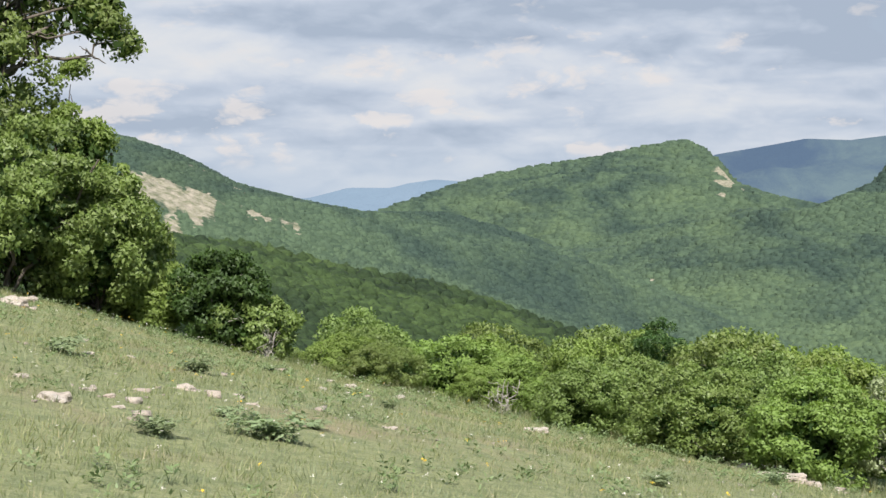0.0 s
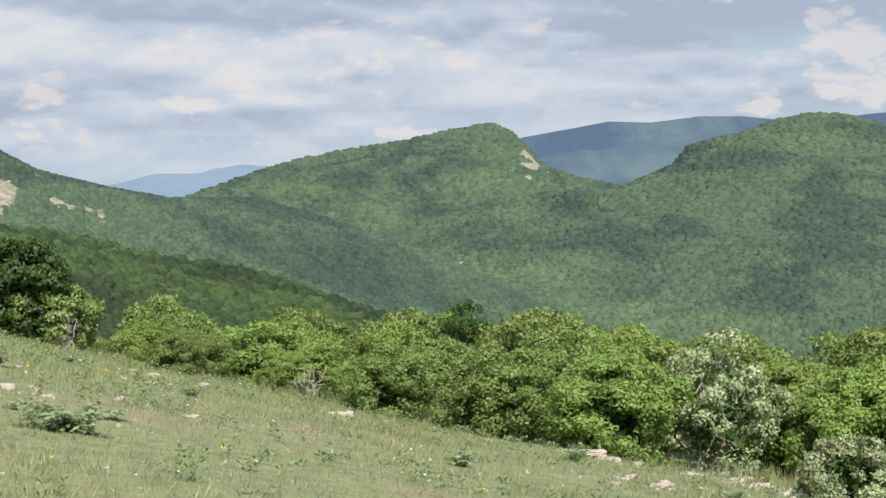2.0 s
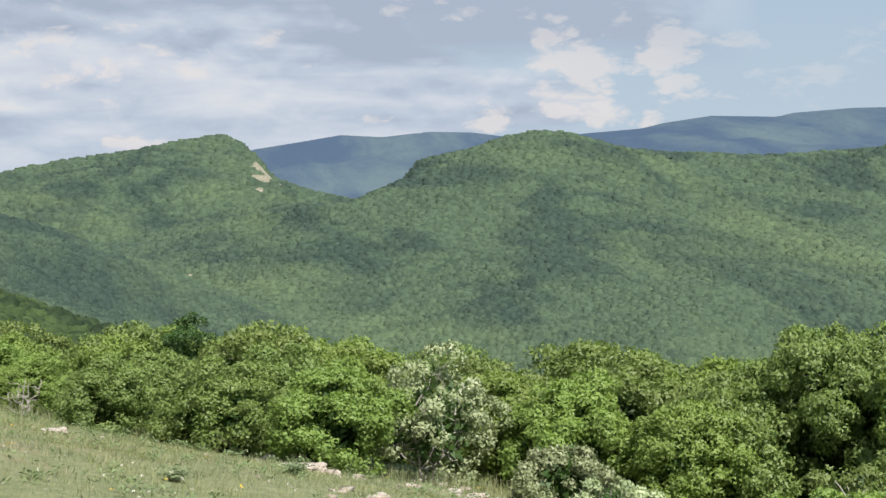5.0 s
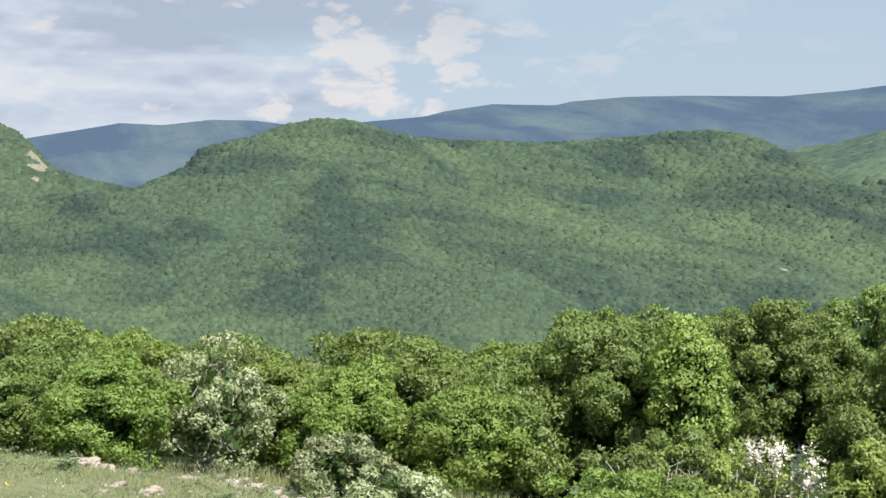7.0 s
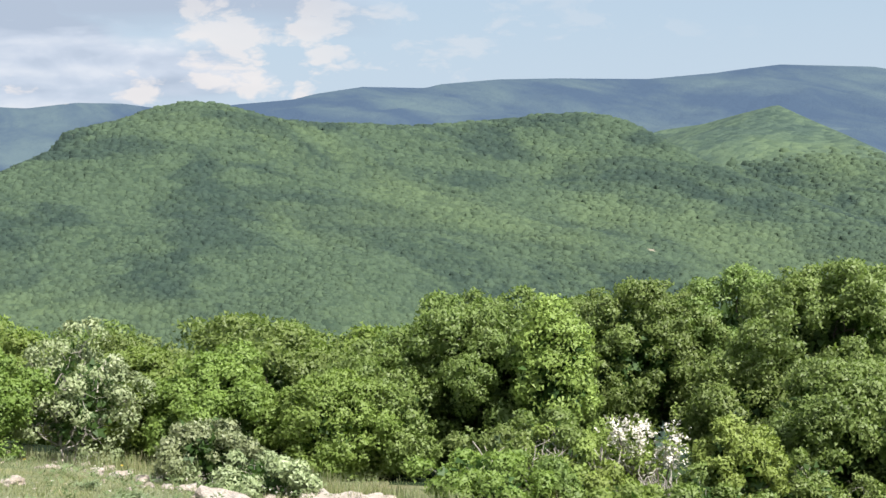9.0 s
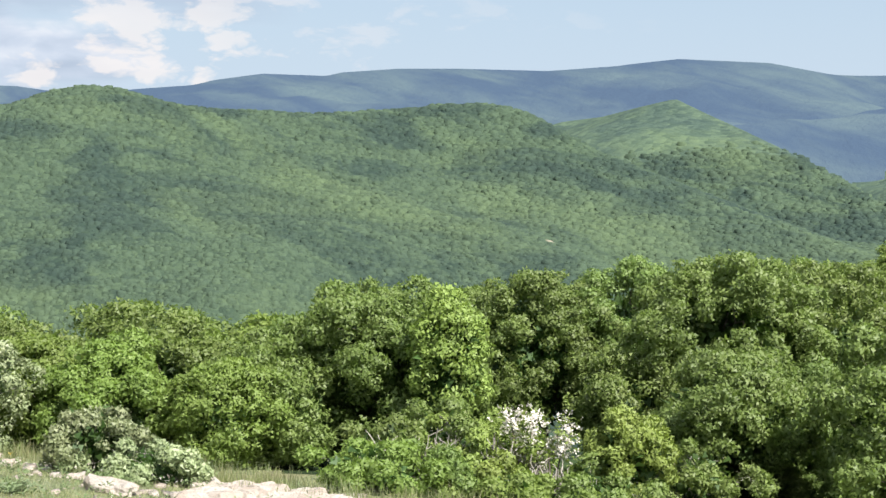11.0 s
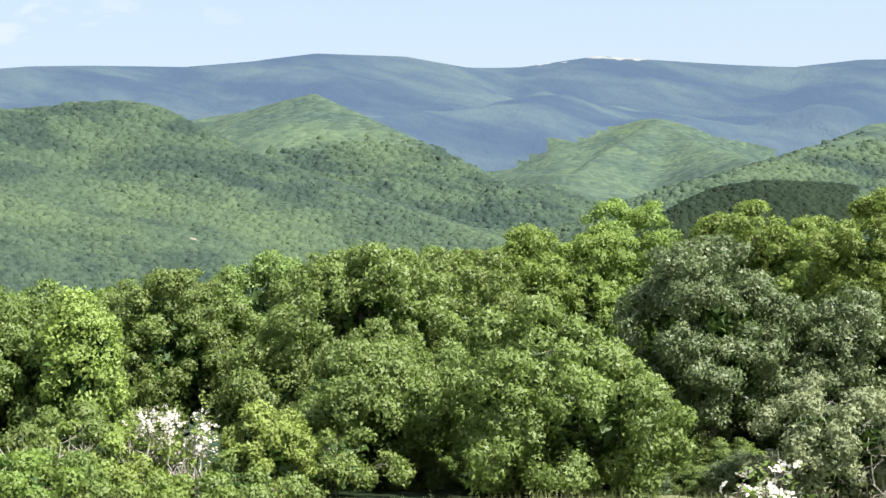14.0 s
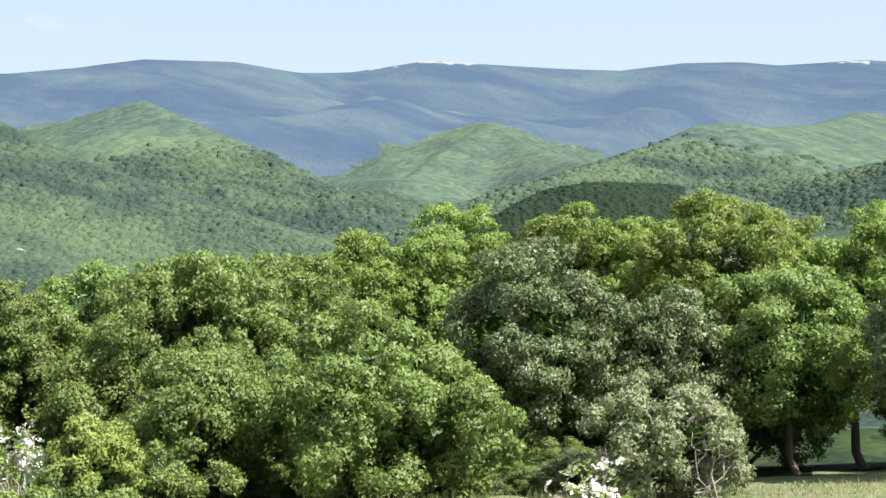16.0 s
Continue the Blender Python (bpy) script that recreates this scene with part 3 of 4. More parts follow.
def make_woods():
    """Crowns of the woods on the hillsides, ever sparser with distance."""
    rng = np.random.RandomState(11)
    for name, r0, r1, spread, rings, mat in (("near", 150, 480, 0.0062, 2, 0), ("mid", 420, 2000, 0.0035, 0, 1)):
        count = int(radians(91) / spread ** 2 * math.log(r1 / r0))
        r = r0 * np.exp(rng.rand(count) * math.log(r1 / r0))
        az = -20 + rng.rand(count) * 91
        # the woods mingle where two kinds meet
        mingle = np.ones(count, bool)
        for a, b in ((420, 480), (1920, 2000)):
            if r0 == a or r1 == b:
                t = np.clip((r - a) / (b - a), 0, 1)
                mingle &= (rng.rand(count) < t) if r0 == a else (rng.rand(count) > t)
        r, az = r[mingle], az[mingle]
        count = len(r)
        x, y = r * np.sin(np.radians(az)), r * np.cos(np.radians(az))
        z = on_grid("z", az, r)
        # single crowns only where the lookout can see them over the ground in front
        keep = (z + 0.008 * r - 1.6) / r > on_grid("seen", az, r * 0.985)
        # nothing down where the oaks at the meadow's rim stand before it
        keep &= np.degrees(np.arctan((z - 1.6) / r)) > np.interp(az, RIM_AT, RIM)
        keep &= stony(x, y) * 1.25 + rng.rand(count) * 0.75 < 0.85
        keep &= on_grid("beyond", az, r) < 0.3
        x, y, z, r = x[keep], y[keep], z[keep], r[keep]
        n = len(x)
        base, faces = ball(rng, rings)
        size = r * spread * (0.38 + 0.75 * rng.rand(n) ** 2.2)
        size = np.maximum(size, 0.9)
        v = base[None] * (1 + (0.14 if rings else 0.17) * rng.randn(n, len(base), 1))
        turn = rng.rand(n) * 6.283
        c, s = np.cos(turn)[:, None], np.sin(turn)[:, None]
        v = np.stack([v[..., 0] * c - v[..., 1] * s, v[..., 0] * s + v[..., 1] * c, v[..., 2] * ((0.8 + 0.35 * rng.rand(n, 1)) if rings else (0.28 + 0.24 * rng.rand(n, 1)))], -1)
        v = v * size[:, None, None] + np.stack([x, y, z + size * 0.1], -1)[:, None]
        if not rings:
            # the skirt of each crown follows the slope it stands on
            for k in range(1, 7):
                p, q = v[:, k, 0], v[:, k, 1]
                v[:, k, 2] = on_grid("z", np.degrees(np.arctan2(p, q)), np.hypot(p, q)) - 0.12 * size
        f = faces[None] + (np.arange(n) * len(base))[:, None, None]
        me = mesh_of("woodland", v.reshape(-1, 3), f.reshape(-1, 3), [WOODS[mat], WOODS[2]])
        # crowns on the knoll take the colours darkened for cloud shadow
        oak = shaded_knoll(az[keep], r).astype(np.int32)
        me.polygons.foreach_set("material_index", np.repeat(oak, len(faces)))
        tagged(new("woodland", me), {"near": "green oak scrub on the nearer slopes", "mid": "dense broadleaved woods covering the valley sides"}[name], "woodland", kind="stuff")


make_woods()


# ---- trees and shrubs ----
def part(name, me, parent, label=""):
    ob = new(name, me)
    ob.parent = parent
    return tagged(ob, label) if label else ob


def tube(verts, faces, path, radii, sides=6):
    """Adds a tapered, bent tube along a path."""
    start = len(verts)
    for i, (p, r) in enumerate(zip(path, radii)):
        ahead = (path[min(i + 1, len(path) - 1)] - path[max(i - 1, 0)]).normalized()
        side = ahead.orthogonal().normalized()
        up = ahead.cross(side)
        for k in range(sides):
            a = 2 * math.pi * k / sides
            verts.append(tuple(p + (side * math.cos(a) + up * math.sin(a)) * r))
    for i in range(len(path) - 1):
        for k in range(sides):
            n = (k + 1) % sides
            faces.append((start + i * sides + k, start + i * sides + n, start + (i + 1) * sides + n, start + (i + 1) * sides + k))


def bough(rng, a, b, r0, r1, wander=0.12, steps=6, sag=0.0):
    """A crooked way from a to b with its radii."""
    path, length = [], (b - a).length
    for i in range(steps + 1):
        t = i / steps
        p = a.lerp(b, t)
        if 0 < i < steps:
            p = p + Vector(rng.normal(0, wander * length * 0.5, 3)) * math.sin(math.pi * t)
        p.z += math.sin(math.pi * t) * sag * length
        path.append(p)
    return path, [r0 + (r1 - r0) * i / steps for i in range(steps + 1)]


def leaf_mesh(name, rng, tips, normals, mat, leaf, per, droop=0.35, narrow=0.58, fine=False):
    """Sprays of leaves: round each tip, leaves spread outwards like fingers. Every leaf is a bent blade of two triangles."""
    n = len(tips)
    axis = normals + rng.normal(0, 0.22, (n, 3))
    axis /= np.linalg.norm(axis, axis=1, keepdims=True)
    ref = np.where(np.abs(axis[:, 2:3]) < 0.9, [[0, 0, 1.0]], [[1.0, 0, 0]])
    side = np.cross(axis, ref)
    side /= np.linalg.norm(side, axis=1, keepdims=True)
    other = np.cross(axis, side)
    ang = (np.arange(per)[None] / per + rng.rand(n, 1)) * 2 * np.pi + rng.normal(0, 0.3, (n, per))
    out = side[:, None] * np.cos(ang)[..., None] + other[:, None] * np.sin(ang)[..., None]
    lift = rng.normal(droop * 0.4, 0.25, (n, per))[..., None]
    along = out + axis[:, None] * lift
    along /= np.linalg.norm(along, axis=2, keepdims=True)
    across = np.cross(along, axis[:, None] + 0.2 * rng.normal(0, 1, (n, per, 3)))
    across /= np.linalg.norm(across, axis=2, keepdims=True) + 1e-9
    size = leaf * (0.65 + 0.6 * rng.rand(n, per, 1))
    root = tips[:, None] + along * size * 0.15 + rng.normal(0, leaf * 0.25, (n, per, 3))
    if fine:
        # small leaves far off: one pointed blade each
        root = root + rng.normal(0, leaf * 0.55, (n, per, 3))
        blade = np.stack([root - across * size * 0.36, root + across * size * 0.36, root + along * size], 2)
        return mesh_of(name, blade.reshape(-1, 3), np.arange(n * per * 3).reshape(-1, 3), [mat], False)
    bend = np.cross(across, along) * size * 0.10
    quad = np.stack([root, root + along * size * 0.55 + across * size * narrow * 0.5 + bend,
                     root + along * size, root + along * size * 0.55 - across * size * narrow * 0.5 + bend], 2)
    f = np.arange(n * per * 4).reshape(-1, 4)
    return mesh_of(name, quad.reshape(-1, 3), f, [mat], False)


def unit(v):
    return v / (np.linalg.norm(v, axis=-1, keepdims=True) + 1e-9)


def tuft_leaves(name, rng, centres, radii, outward, mat, leaf, count, loose=0.8, lift=0.25):
    """Leaves over the outer and upper side of every tuft, shaded as the soft round mass that they make together."""
    share = np.maximum(6, (count * radii ** 2 / np.sum(radii ** 2)).astype(int))
    k = np.repeat(np.arange(len(centres)), share)
    n = len(k)
    v = unit(rng.normal(0, 1, (n, 3)) + 0.75 * outward[k] + [0, 0, lift])
    at = centres[k] + v * radii[k][:, None] * (0.62 + 0.55 * rng.rand(n, 1) ** 1.5) * np.array([1.08, 1.08, 0.86])
    face = unit(v + rng.normal(0, loose, (n, 3)))
    along = unit(np.cross(face, rng.normal(0, 1, (n, 3))) - [0, 0, 0.1])
    across = unit(np.cross(along, face))
    size = leaf * (0.7 + 0.55 * rng.rand(n, 1))
    keep = at[:, 2] > 0.03
    at, along, across, size, v, face = (q[keep] for q in (at, along, across, size, v, face))
    blade = np.stack([at - across * size * 0.36, at + across * size * 0.36, at + along * size], 1)
    me = mesh_of(name, blade.reshape(-1, 3), np.arange(len(at) * 3).reshape(-1, 3), [mat])
    soft = unit(v * 0.6 + face * 0.7)
    me.normals_split_custom_set_from_vertices(np.repeat(soft, 3, axis=0).astype(np.float32))
    return me


def make_tree(kind, seed, high, wide, leaves, wood, boughs=24, puffs=11, puff=0.22, leaf=0.065, count=48000, foot=0.0, stems=1, limbs=10, extra=(), ragged=0.12, dense=1.0):
    """A broadleaved tree: crooked stems, limbs to the boughs of the crown, and leaves in soft tufts over every bough."""
    rng = np.random.RandomState(seed)
    top = bpy.data.objects.new(kind, None)
    scene.collection.objects.link(top)
    inside = high - 0.8 * puff
    mid, half = inside * (0.5 + foot * 0.5), inside * (0.5 - foot * 0.5)
    hull = np.array([wide - 0.6 * puff, wide - 0.6 * puff, half])
    tips, radii, outs, heads = [], [], [], []
    rise = rng.rand() * 6.28
    for i in range(boughs):
        z = 1 - (i + 0.5) / boughs * (1.95 if foot < 0.05 else 1.75)
        a = rise + i * 2.39996 + rng.normal(0, 0.25)
        flat = math.sqrt(1 - z * z) if z > 0 or foot > 0.05 else 1 - 0.45 * z * z
        v = np.array([flat * math.cos(a), flat * math.sin(a), z + rng.normal(0, 0.08)])
        size = (0.30 + 0.10 * rng.rand()) * min(wide, half)
        c = np.array([0, 0, mid]) + v * (hull - size * 0.9) * (1 + rng.normal(0, ragged))
        heads.append((c, size))
    heads += [(np.array(c), r) for c, r in extra]
    for c, size in heads:
        away = unit((c - [0, 0, mid * 0.8]) / hull)
        for j in range(puffs):
            w = unit(rng.normal(0, 0.75, 3) + away * 0.75 + [0, 0, 0.25])
            tips.append(c + w * size * (0.65 + 0.45 * rng.rand()))
            radii.append(puff * (0.65 + 0.6 * rng.rand()))
            outs.append(unit(w + 0.6 * away))
    tips, radii, outs = np.array(tips), np.array(radii), np.array(outs)
    for s_ in range(stems):
        verts, faces = [], []
        lean = Vector((rng.normal(0, 0.10), rng.normal(0, 0.10), 0)) * high * (1 if stems == 1 else 2)
        path, rr = bough(rng, Vector((rng.normal(0, 0.03) * (s_ > 0), rng.normal(0, 0.03) * (s_ > 0), -0.35)), Vector((0, 0, high * 0.72)) + lean, high * 0.021 / stems ** 0.5, high * 0.006, 0.07, 8)
        tube(verts, faces, path, rr, 8)
        part("trunk", mesh_of("trunk", verts, faces, [wood]), top)
    for c, r in heads[:boughs:max(1, boughs // limbs)] + heads[boughs:]:
        verts, faces = [], []
        z0 = max(0.1 * high, min(c[2] - 0.12 * high, 0.6 * high))
        k = min(7, int(8 * (z0 + 0.35) / (high * 0.72 + 0.35)))
        lp, lr = bough(rng, path[k], Vector(c), high * 0.008, high * 0.002, 0.16, 6, 0.05)
        tube(verts, faces, lp, lr, 4)
        for _ in range(3):
            q = lp[rng.randint(3, 7)]
            e = q + Vector(rng.normal(0, 1, 3)).normalized() * (r + 0.05)
            tp, trr = bough(rng, q, e, high * 0.0035, high * 0.001, 0.2, 4)
            tube(verts, faces, tp, trr, 3)
        part("limb", mesh_of("limb", verts, faces, [wood]), top)
    # fill of dark-coloured leaves, standing in for the shade within the crown
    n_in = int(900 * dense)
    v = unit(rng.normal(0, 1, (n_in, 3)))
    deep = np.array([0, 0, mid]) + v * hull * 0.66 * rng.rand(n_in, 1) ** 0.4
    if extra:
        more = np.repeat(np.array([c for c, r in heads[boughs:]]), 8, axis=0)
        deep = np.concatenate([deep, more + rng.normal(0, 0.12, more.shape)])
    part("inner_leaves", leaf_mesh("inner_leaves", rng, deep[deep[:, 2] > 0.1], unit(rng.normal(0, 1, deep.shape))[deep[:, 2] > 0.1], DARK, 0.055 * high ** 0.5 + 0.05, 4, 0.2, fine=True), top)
    part("crown", tuft_leaves("crown", rng, tips, radii, outs, leaves, leaf, count), top)
    return top


def stand(ob, az, d, scale=1.0, turn=0.0, wide=1.0, sink=0.0):
    """The pose of a thing on the ground at a bearing and a distance."""
    p = bearing(az, d)
    z = float(height(np.array([p.x]), np.array([p.y]))[0]) - sink
    return pose(p.x, p.y, z, 0, 0, turn) @ Matrix.Diagonal((scale * wide, scale * wide, scale, 1))


# how high the near crowns stand against the valley, by bearing
TOPS_AT = [-9, -6, -4.5, -3, -1.5, 0.3, 2.4, 5, 7.9, 10.8, 14, 16, 20.8, 24, 26.1, 28, 30, 33, 37, 40, 42.3, 46.4, 48.3, 52, 55.3, 58.5, 61.6, 66.4, 75]
TOPS = [-5.0, -4.9, -4.7, -3.9, -4.4, -4.4, -4.5, -4.6, -4.5, -4.7, -5.1, -5.4, -5.1, -5.6, -5.9, -5.3, -4.3, -4.1, -3.9, -3.5, -2.95, -3.4, -3.5, -3.0, -2.3, -2.0, -1.55, -2.3, -2.2]

OAK_HIGH = 2.2
oaks = [make_tree("oak_tree", 40 + i, OAK_HIGH, 1.15 + 0.08 * i, OAK, BARK, puffs=9, count=26000, ragged=0.17) for i in range(4)]
grey_oaks = [make_tree("downy_oak_tree", 60 + i, OAK_HIGH, 1.2, OAK_GREY, BARK, puffs=9, count=26000, ragged=0.17) for i in range(2)]
limes = [make_tree("young_tree", 70 + i, OAK_HIGH, 1.05, LIME, BARK, puffs=9, puff=0.2, count=26000, ragged=0.2) for i in range(2)]
back_oaks = [make_tree("oak_tree", 80 + i, OAK_HIGH, 1.15 + 0.1 * i, OAK if i else LIME, BARK, leaf=0.075, puffs=9, count=16000, ragged=0.17) for i in range(3)]
KINDS = [(o, "green leafy oak tree with a rounded crown down to the scrub", "tree", "oaks along the meadow") for o in oaks]
KINDS += [(o, "grey-green downy oak with pale glossy leaf sprays", "tree", "downy oaks on the slope") for o in grey_oaks]
KINDS += [(o, "young bright yellow-green tree among the oaks", "tree", "young trees on the slope") for o in limes]
KINDS += [(o, "green oak standing lower on the slope behind others", "tree", "oaks behind on the slope") for o in back_oaks]
used = set()


def plant(kind, az, d, high, wide, turn):
    ob, label, cat, group = KINDS[kind]
    s = high / OAK_HIGH
    m = stand(ob, az, d, s, turn, wide, 0.05)
    if kind in used:
        t = copy_thing(ob, m @ Matrix.Diagonal((*(1 / k for k in ob.scale), 1)))
    else:
        used.add(kind)
        t = ob
        t.matrix_basis = m
    tagged(t, label, cat, group)
    return t


# nothing taller grows before these bushes: (bearing, half width, as far as)
CLEAR = [(16.3, 2.6, 24.0), (21.5, 3.0, 20.5), (35.0, 4.2, 20.5), (39.8, 1.8, 20.6), (60.2, 3.6, 21.5)]


TYPES = {"oak": ("oak_tree", OAK, "green leafy oak tree with a rounded crown down to the scrub", "oaks along the meadow"),
         "grey": ("downy_oak_tree", OAK_GREY, "grey-green downy oak with pale glossy leaf sprays", "downy oaks on the slope"),
         "dark": ("dark_tree", DARK, "dark broad tree standing behind the bright scrub", "oaks behind on the slope"),
         "bright": ("young_tree", YOUNG, "young bright yellow-green tree among the oaks", "young trees on the slope"),
         "lime": ("young_tree", LIME, "young bright yellow-green tree among the oaks", "young trees on the slope")}
# the larger trees: bearing, distance, elevation of the top, half the breadth in degrees, kind, bare share of the stem
LARGE = [(31.0, 22.6, -3.85, 3.7, "oak", 0.08), (33.2, 21.2, -4.25, 1.5, "bright", 0.3), (28.0, 23.0, -5.4, 2.2, "oak", 0.0), (36.4, 25.5, -3.6, 3.0, "oak", 0.15), (39.3, 26.0, -3.45, 2.8, "oak", 0.15), 
         (42.8, 23.4, -2.75, 3.6, "oak", 0.1), (43.2, 20.9, -6.2, 3.0, "oak", 0.1), (46.3, 25.0, -3.5, 3.0, "oak", 0.0), (49.7, 19.8, -5.55, 4.5, "oak", 0.0), (49.0, 28.0, -2.75, 3.2, "lime", 0.1), (52.8, 28.5, -2.15, 3.0, "lime", 0.1),
         (55.2, 23.8, -3.05, 3.3, "grey", 0.12), (58.4, 28.5, -1.9, 3.0, "lime", 0.1), (61.6, 26.0, -1.5, 3.4, "lime", 0.1), (59.8, 24.0, -5.0, 2.6, "grey", 0.1), (64.2, 24.2, -4.0, 3.0, "oak", 0.15), (66.6, 26.0, -2.2, 3.2, "lime", 0.1), (69.4, 22.5, -3.8, 2.8, "grey", 0.1),
         (39.8, 22.6, -6.6, 2.3, "oak", 0.1), (46.6, 22.5, -6.5, 2.4, "oak", 0.1), (8.0, 40.0, -4.15, 2.3, "dark", 0.0), (28.5, 27.0, -5.2, 2.5, "lime", 0.0), (50.9, 27.5, -2.6, 2.4, "lime", 0.0), (62.6, 28.0, -6.0, 3.2, "oak", 0.0), (56.0, 27.0, -6.0, 2.8, "oak", 0.0), (34.0, 27.0, -4.0, 2.6, "oak", 0.1), (45.6, 28.5, -3.2, 2.6, "lime", 0.1), (55.8, 29.0, -2.25, 2.4, "lime", 0.1), (64.0, 29.0, -2.2, 2.6, "lime", 0.1), (69.5, 28.0, -2.5, 3.0, "oak", 0.1),
         (72.5, 25.0, -2.4, 3.4, "lime", 0.1)]


def plant_large():
    rng = np.random.RandomState(6)
    for az, d, el, half, kind, foot in LARGE:
        p = bearing(az, d)
        high = 1.6 + d * math.tan(radians(el)) - float(height(np.array([p.x]), np.array([p.y]))[0])
        name, leaves, label, group = TYPES[kind]
        wide = d * math.tan(radians(half))
        area = (wide * wide + wide * high) / 6.8
        ob = make_tree(name, 300 + int(az * 10), high, wide, leaves, BARK, boughs=int(16 + 12 * area), puffs=15, puff=0.17, leaf=0.056, count=int(56000 * area), foot=foot)
        single(ob, az, d, label, "tree", rng.rand() * 360)
        tagged(ob, group=group)


def single(ob, az, d, label, cat, turn=0.0, wide=1.0, scale=1.0):
    ob.matrix_basis = stand(ob, az, d, scale, turn, wide, 0.03)
    return tagged(ob, label, cat)


def plant_rows():
    """Scrub and oaks, row behind row down the slope."""
    rng = np.random.RandomState(3)
    for out, lower, step in ((1.0, 1.0, 1.5), (3.6, 0.5, 1.8), (7.0, 0.18, 2.1), (11.5, 0.0, 2.6), (18.0, 0.0, 3.4)):
        az = -6.8 + rng.rand()
        while az < 28.5:
            edge = float(np.interp(az, EDGE_AT, EDGE))
            gap = 1.8 * (az > 19)
            d = edge + out + gap + rng.normal(0, 0.7)
            el = float(np.interp(az, TOPS_AT, TOPS)) - lower * (0.5 + 0.8 * rng.rand()) - abs(rng.normal(0, 0.15)) + 0.1
            p = bearing(az, d)
            z = float(height(np.array([p.x]), np.array([p.y]))[0])
            high = 1.6 + d * math.tan(radians(el)) - z
            if high > 0.7 and not any(abs(az - a) < half and d < near for a, half, near in CLEAR):
                high = min(high * 1.05, 6.0)
                pick = rng.rand()
                if out > 5:
                    kind = 8 + rng.randint(0, 3)
                else:
                    kind = rng.randint(6, 8) if pick < 0.62 else rng.randint(0, 4) if pick < 0.97 else rng.randint(4, 6)
                plant(kind, az, d, high, (0.95 + 0.2 * rng.rand()) * min(1.25, max(1.0, 1.7 / high)), rng.rand() * 360)
            az += math.degrees(step * (0.8 + 0.45 * rng.rand()) / d)


plant_large()
plant_rows()


# the tall tree at the upper end of the meadow and the thicket under it
ARM_TUFTS = [((1.2, 0.4, 5.45), 0.42), ((1.75, 0.45, 5.55), 0.36), ((2.1, 0.5, 5.1), 0.32), ((2.5, 0.6, 4.75), 0.30), ((2.85, 0.7, 4.5), 0.26), ((1.35, 0.3, 4.55), 0.26), ((1.0, 0.3, 6.2), 0.5), ((1.9, 0.5, 5.85), 0.24), ((2.45, 0.6, 5.2), 0.2)]
single(make_tree("tall_oak_tree", 101, 8.0, 1.75, OAK, BARK, boughs=34, puffs=7, puff=0.3, leaf=0.10, count=30000, foot=0.2, limbs=17, extra=ARM_TUFTS, dense=0.8), -16.9, 31.5,
       "tall green oak with open crooked boughs above the thicket", "tree")
single(make_tree("feathery_tree", 102, 4.3, 0.95, LIME, BARK, boughs=26, puffs=8, puff=0.2, leaf=0.085, count=24000, stems=2, ragged=0.2), -12.7, 31.5,
       "slender bright green young tree beside the tall oak", "tree")
single(make_tree("thicket_bush", 103, 3.3, 1.8, OAK, BARK, leaf=0.085, count=30000, stems=3, ragged=0.18), -15.3, 29.5,
       "dense yellow-green bush at the top of the meadow", "bush", 70)
single(make_tree("dark_bush", 104, 2.7, 1.4, OAK, BARK, leaf=0.085, count=22000, stems=3), -12.3, 30.3,
       "dark green bush in the shade of the tall oak", "bush")
single(make_tree("dark_bush", 105, 1.95, 0.85, DARK, DEAD, boughs=18, puffs=7, puff=0.18, leaf=0.075, count=16000, stems=3, limbs=18, ragged=0.2), -7.7, 29.3,
       "dark green bush with bare grey twigs at the meadow's edge", "bush", 20)
for seed, az, d, high, wide in ((131, -17.2, 30.0, 2.6, 1.5), (132, -14.2, 30.6, 2.9, 1.3), (133, -11.2, 31.0, 2.2, 1.0), (134, -10.2, 30.6, 1.3, 0.7)):
    single(make_tree("dark_bush", seed, high, wide, OAK if seed != 134 else LIME, BARK, boughs=18, leaf=0.085, count=18000, stems=3), az, d,
           "dense dark green bush of the thicket at the meadow's edge" if seed != 134 else "low bright green bush at the meadow's edge", "bush", seed * 40.0)
single(make_tree("dark_bush", 135, 1.2, 0.7, OAK, DEAD, boughs=14, puffs=6, puff=0.16, leaf=0.07, count=7000, stems=3, limbs=14, dense=0.3, ragged=0.25), -6.6, 28.9,
       "low bush with bare grey twigs beside a dark bush", "bush")
# silver-leaved bushes by the rocks
single(make_tree("silver_bush", 110, 1.75, 0.95, SILVER, DEAD, boughs=22, puffs=6, puff=0.13, leaf=0.05, count=10000, stems=3, limbs=22, dense=0.2, ragged=0.22), 16.3, 21.6,
       "silvery pale-leaved bush with bare twigs by the rocks", "bush")
single(make_tree("silver_bush", 111, 0.85, 0.55, SILVER, DEAD, boughs=14, puffs=6, puff=0.11, leaf=0.045, count=8000, stems=3, dense=0.15, ragged=0.2), 20.9, 17.6,
       "low silvery bush spreading over the limestone", "bush")
single(make_tree("silver_bush", 112, 0.5, 0.65, SILVER, DEAD, boughs=14, puffs=6, puff=0.11, leaf=0.045, count=8000, stems=3, dense=0.1, ragged=0.2), 22.7, 17.0,
       "low pale bush beside the stony edge of the meadow", "bush")
single(make_tree("grey_bush", 113, 1.5, 1.05, GREYGREEN, DEAD, boughs=26, puffs=7, puff=0.14, leaf=0.05, count=24000, stems=3, limbs=20, dense=0.5, ragged=0.18), 59.8, 20.0,
       "grey-green leaved bush with tangled bare twigs", "bush")
